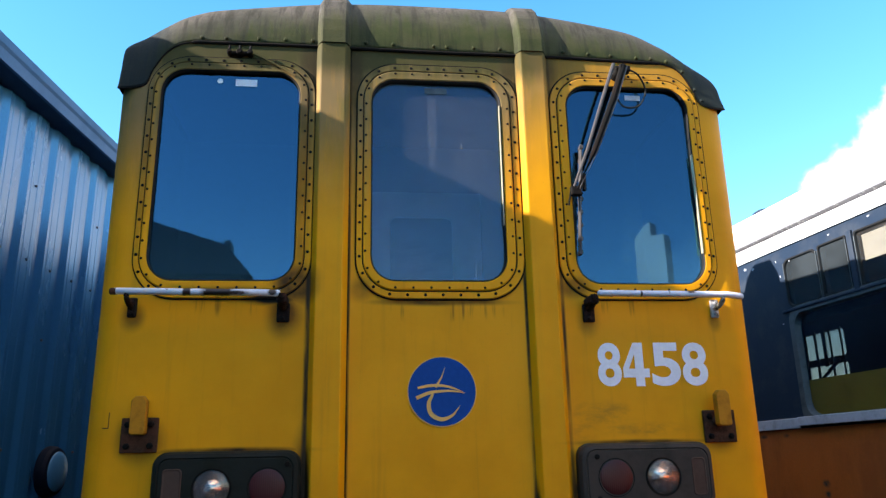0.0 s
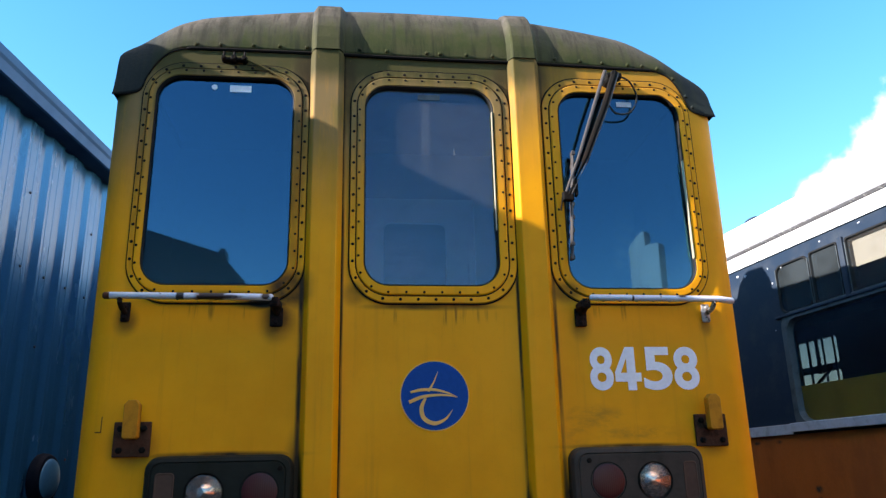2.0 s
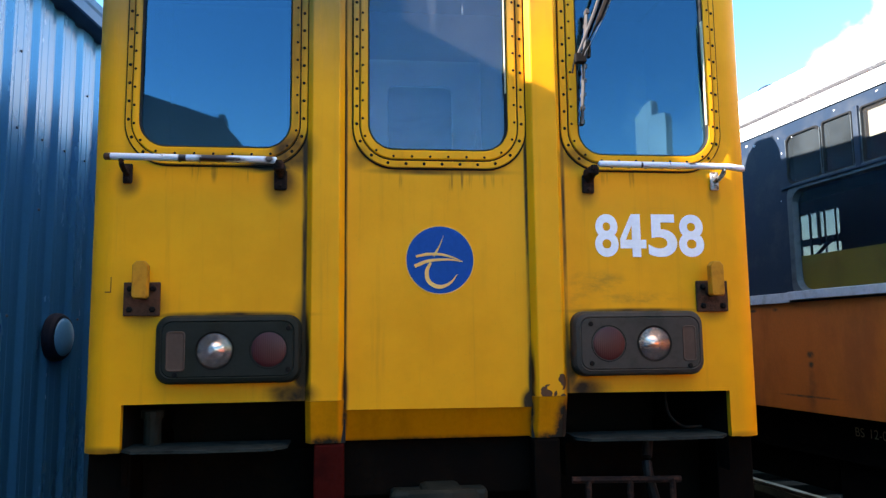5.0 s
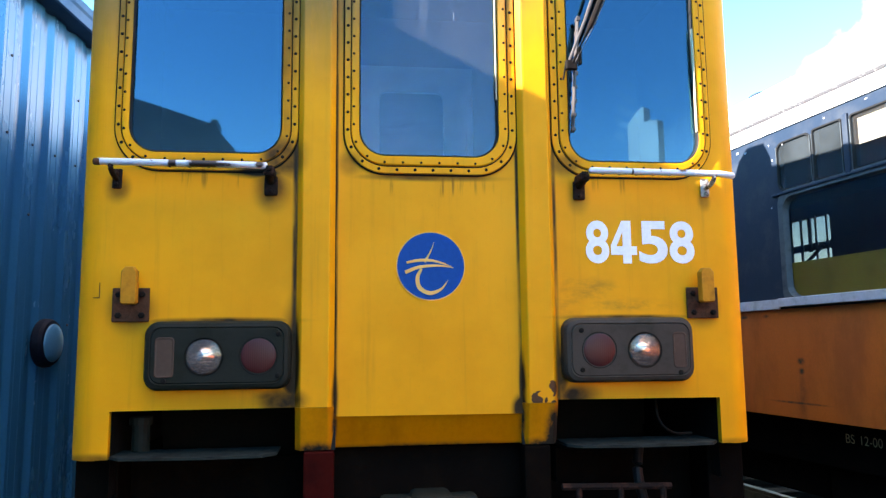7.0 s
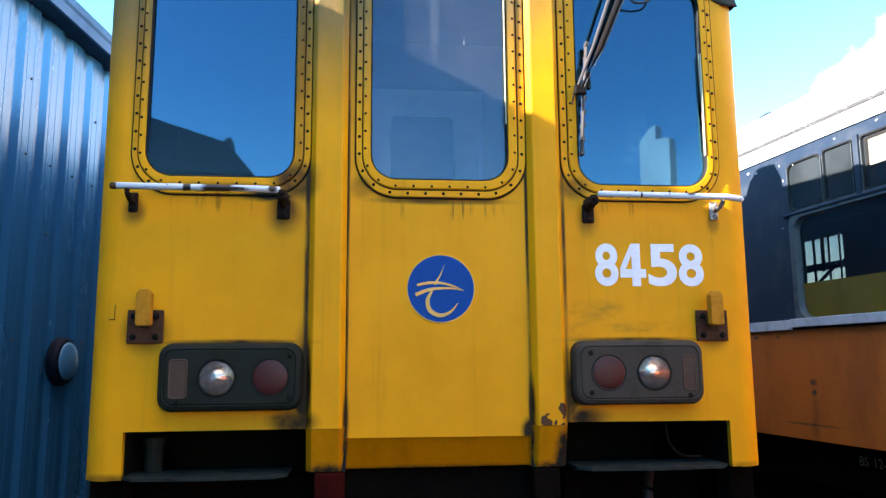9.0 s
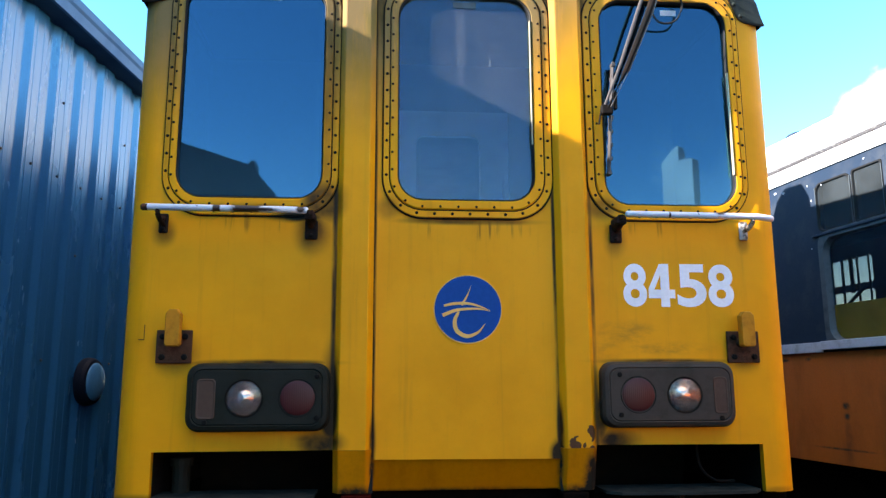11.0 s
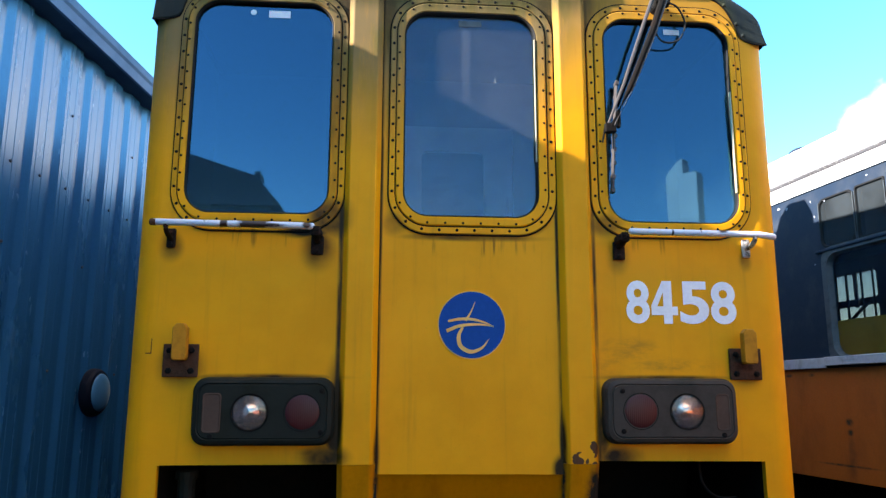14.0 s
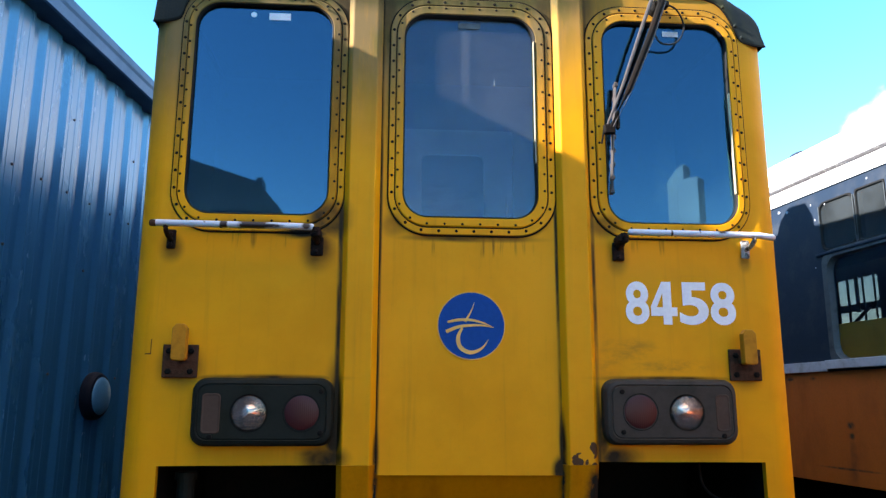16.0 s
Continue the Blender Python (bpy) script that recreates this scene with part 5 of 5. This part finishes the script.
for fy, fz, fw, fh in ((2.43, 3.055, 0.018, 0.010), (2.33, 3.035, 0.013, 0.012), (2.05, 3.02, 0.005, 0.012), (2.02, 2.90, 0.006, 0.009), (1.90, 2.99, 0.005, 0.007),
                       (1.47, 3.06, 0.009, 0.006), (1.10, 3.075, 0.012, 0.006), (2.06, 2.55, 0.006, 0.006)):
    b = bmesh.new()
    rim = []
    for k in range(9):
        q = random.uniform(0.65, 1.1)
        rim.append((fy + fw * q * math.cos(2 * math.pi * k / 9), fz + fh * q * math.sin(2 * math.pi * k / 9)))
    loft(b, [(rim, 0.001), (rim, -0.0025)], False, True)
    part("paint_flake", yz(b), COACH_STRIP, coach, "pale patch of flaked paint")
# inside: lining board, far wall with lights, floor, ends
part("lining_board", boxes((0.034, 0.046, 0.2, 1.935, 1.86, 2.125)), COACH_BOARD, coach, "yellow lining board below the window")
far_open = [round_rect(4.50, 5.20, 2.70, 3.0, 0.03, 3), round_rect(4.50, 5.20, 2.47, 2.62, 0.02, 3)]
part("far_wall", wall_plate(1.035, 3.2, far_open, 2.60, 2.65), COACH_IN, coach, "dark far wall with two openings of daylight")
for k, (z0, z1) in enumerate(((2.70, 3.0), (2.47, 2.62))):
    fp = part("far_pane", boxes((2.615, 2.619, 4.49, 5.21, z0 - 0.01, z1 + 0.01)), FAR_GLASS, coach, "dusty window pane on the far side")
    fp.visible_shadow = False
for ya, yb, za in ((5.130, 5.150, 2.45), (4.955, 4.985, 2.45), (4.800, 4.850, 2.60), (4.715, 4.735, 2.45), (4.540, 4.556, 2.45)):
    part("far_bar", boxes((2.585, 2.60, ya, yb, za, 3.02)), COACH_IN, coach, "dark window bar")
b = bmesh.new()
tube(b, [(2.58, 4.95, 2.45), (2.58, 4.60, 2.66)], 0.020, 6)
part("far_brace", b, COACH_IN, coach)
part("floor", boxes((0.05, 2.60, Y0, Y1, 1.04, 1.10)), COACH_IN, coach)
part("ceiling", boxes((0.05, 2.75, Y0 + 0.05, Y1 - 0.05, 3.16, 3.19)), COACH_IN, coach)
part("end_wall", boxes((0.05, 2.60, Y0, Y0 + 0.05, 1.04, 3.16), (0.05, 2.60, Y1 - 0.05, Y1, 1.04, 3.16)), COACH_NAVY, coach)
part("underframe", boxes((0.22, 2.5, Y0, Y1, 0.90, 1.03)), UNDER, coach, "dark underframe below the coach body")
for xa in (0.14, 2.5):
    part("solebar", boxes((xa, xa + 0.08, Y0, Y1, 0.72, 1.035)), UNDER, coach, "dark brown solebar")
# added boxes that block the sunlit ground from view under the coach
for case in ((0.20, 0.75, 0.4, 1.9, 0.42, 0.90), (0.24, 0.75, 1.95, 3.4, 0.46, 0.90), (0.22, 0.75, 3.45, 5.6, 0.50, 0.90)):
    part("under_coach_blocker", boxes(case, bevel=0.02), UNDER, coach, "black box added to hide the sunlit ground beneath")
bog = [-6.2, 8.2]
for yc in bog:
    for d in (-1.1, 1.1):
        for x in (0.87, 2.37):
            b2 = bmesh.new()
            lathe(b2, [(0.39, -0.06), (0.42, -0.05), (0.42, 0.04), (0.448, 0.05), (0.448, 0.075), (0.36, 0.08)], (0, 0), 32)
            part("wheel", b2, STEEL, coach, m=pose(x, yc + d, 0.63, 0, 0, 90 if x < 1.4 else -90))
    part("bogie_frame", boxes((0.36, 0.48, yc - 1.6, yc + 1.6, 0.55, 0.80), (2.32, 2.44, yc - 1.6, yc + 1.6, 0.55, 0.80), (0.48, 2.32, yc - 0.2, yc + 0.2, 0.6, 0.92), bevel=0.02), UNDER, coach)
# faded code on the solebar
at_x = 0.0
for word, gap in (("BS", 0.122), ("12-00", 0.0)):
    cu = bpy.data.curves.new("lettering", "FONT")
    cu.body, cu.size = word, 0.085
    tmp = new("lettering_curve", cu)
    bpy.context.view_layer.update()
    me = bpy.data.meshes.new_from_object(tmp.evaluated_get(bpy.context.evaluated_depsgraph_get()))
    bpy.data.objects.remove(tmp)
    for v in me.vertices:
        v.co = Vector((0.136, 1.655 - at_x - v.co.x, 0.897 + v.co.y))
    me.materials.append(LETTERING)
    lt = new("lettering", me)
    lt.parent = coach
    tagged(lt, "faded cream stencilled code")
    at_x += gap

# ---------------------------------------------------------------- the clad shed
shed = thing("metal_shed", "blue-grey shed clad in ribbed metal sheet with a dark gutter", "building", pose(-2.85, 0, 0, 0, 0, -6.44))
PITCH, EAVE = 0.3185, 4.045
S0, S1 = -9.0, 9.5


def sheet(y_start, ribs):
    """A cladding sheet: broad raised crowns with two swages, between narrow valleys."""
    pr = []
    for k in range(ribs):
        y = y_start + k * PITCH
        pr += [(y, 0.030), (y + 0.031, 0.030), (y + 0.035, 0.027), (y + 0.039, 0.030), (y + 0.114, 0.030), (y + 0.118, 0.027), (y + 0.122, 0.030),
               (y + 0.166, 0.030), (y + 0.172, 0.027), (y + 0.196, 0.001), (y + 0.202, 0.0), (y + 0.258, 0.0), (y + 0.268, 0.002), (y + 0.306, 0.027), (y + 0.3145, 0.0315)]
    pr.append((y_start + ribs * PITCH, 0.030))
    bm = bmesh.new()
    a = [bm.verts.new((x, y, 0.0)) for y, x in pr]
    c = [bm.verts.new((x, y, EAVE)) for y, x in pr]
    for i in range(len(pr) - 1):
        bm.faces.new((a[i], a[i + 1], c[i + 1], c[i]))
    return bm


y = 1.675 - 32 * PITCH
first = part("cladding_sheet", sheet(0.0, 4), SHED_BLUE, shed, m=pose(0, y, 0))
k = 1
while y + (k + 1) * 4 * PITCH < S1:
    o = new("cladding_sheet", first.data)
    o.parent, o.matrix_basis = shed, pose(0, y + k * 4 * PITCH, 0)
    k += 1
S0, S1 = y, y + k * 4 * PITCH
part("wall_core", boxes((-0.10, -0.004, S0, S1, 0.0, EAVE)), SHED_TRIM, shed)
part("corner_trim", boxes((-0.10, 0.048, S1 - 0.004, S1 + 0.03, 0.0, EAVE)), SHED_TRIM, shed)
part("soffit", boxes((-0.05, 0.17, S0, S1, EAVE, EAVE + 0.02)), SHED_TRIM, shed, "dark soffit board")
b = bmesh.new()
prof = [(0.165, EAVE - 0.004), (0.185, EAVE), (0.188, EAVE + 0.075), (0.200, EAVE + 0.095), (0.200, EAVE + 0.152), (0.190, EAVE + 0.160), (0.178, EAVE + 0.152), (0.168, EAVE + 0.02)]
loft(b, [(prof, S0), (prof, S1)], True, True)
part("gutter", b, SHED_GUTTER, shed, "slate-blue eaves gutter")
b = bmesh.new()
rz = [(0.10, EAVE + 0.10), (-4.0, EAVE + 0.85), (-8.1, EAVE + 0.10)]
rw = [[b.verts.new((x, yy, z + h)) for x, z in rz for h in (0,)] for yy in (S0, S1)]
rw2 = [[b.verts.new((x, yy, z - 0.08)) for x, z in rz] for yy in (S0, S1)]
for r_ in (rw, rw2):
    for i in range(2):
        b.faces.new((r_[0][i], r_[0][i + 1], r_[1][i + 1], r_[1][i]))
part("roof", b, SHED_ROOF, shed, "low-pitched sheet roof")
part("end_wall", boxes((-8.0, -0.10, S0, S0 + 0.1, 0, EAVE + 0.02), (-8.0, -0.10, S1 - 0.1, S1, 0, EAVE + 0.02), (-8.1, -8.0, S0, S1, 0, EAVE)), SHED_BLUE, shed)
b = bmesh.new()
random.seed(5)
for i in range(-6, 20):
    yy = 1.675 + i * PITCH
    for z, dy in ((3.000, 0.098), (3.53, 0.098), (1.75, 0.098), (2.50, 0.098)):
        if z != 3.000 and (i * 7 + int(z * 10)) % 3:
            continue
        q = bmesh.new()
        lathe(q, [(0.010, 0.001), (0.010, -0.004), (0.006, -0.010)], (0, 0), 8)
        for v in q.verts:
            v.co = Vector((0.030 - v.co.y, v.co.x + yy + dy, v.co.z + z))
        tmpm = bpy.data.meshes.new("t")
        q.to_mesh(tmpm)
        q.free()
        b.from_mesh(tmpm)
        bpy.data.meshes.remove(tmpm)
tagged(part("screws", b, SCREW, shed, "dark fixing screws"), kind="stuff")

# round bulkhead lamp on the shed wall
lamp = thing("bulkhead_lamp", "round black bulkhead lamp with a frosted lens on the shed wall", "wall lamp", pose(-2.85, 0, 0, 0, 0, -6.44) @ pose(0.030, 2.70, 1.612, 0, 0, 90))
b = bmesh.new()
lathe(b, [(0.172, 0.0), (0.176, -0.015), (0.172, -0.050), (0.158, -0.072), (0.136, -0.077)], (0, 0), 36)
part("case", b, LAMP_CASE, lamp)
b = bmesh.new()
lathe(b, [(0.137, -0.073)] + [(0.137 * math.cos(radians(a)), -0.077 - 0.03 * math.sin(radians(a))) for a in (0, 20, 40, 60, 80)], (0, 0), 36)
part("lens", b, LAMP_LENS, lamp, "pale frosted lens", smooth=True)

# ---------------------------------------------------------------- what stands across the yard, seen in the glass
dark = thing("yard_building", "dark rendered yard building with a slate roof", "building", pose(0, 0, 0))
part("wall", boxes((-14.0, -2.74, -20.0, -12.0, 0.0, 5.5)), BRICK_DARK, dark)
b = bmesh.new()
g = [(-14.2, 5.4), (-14.2, 8.8), (-8.0, 7.58), (-3.02, 5.97), (-2.50, 5.35)]
loft(b, [(g, -20.2), (g, -11.9)], True, True)
part("roof", b, SLATE, dark)
part("chimney", boxes((-3.10, -2.98, -12.6, -12.1, 5.5, 6.13)), BRICK_DARK, dark)
pale = thing("stair_tower", "pale rendered narrow tower with a stepped top", "building", pose(0, 0, 0))
bm = plate([(-0.36, 0.0), (0.36, 0.0), (0.36, 6.24), (0.06, 6.24), (0.06, 6.58), (-0.10, 6.50), (-0.33, 6.25)], [], -0.15, 0.15)
part("wall", bm, PALE_WALL, pale)
pale.matrix_basis = pose(6.0, -12.0, 0, 0, 0, 48.6)
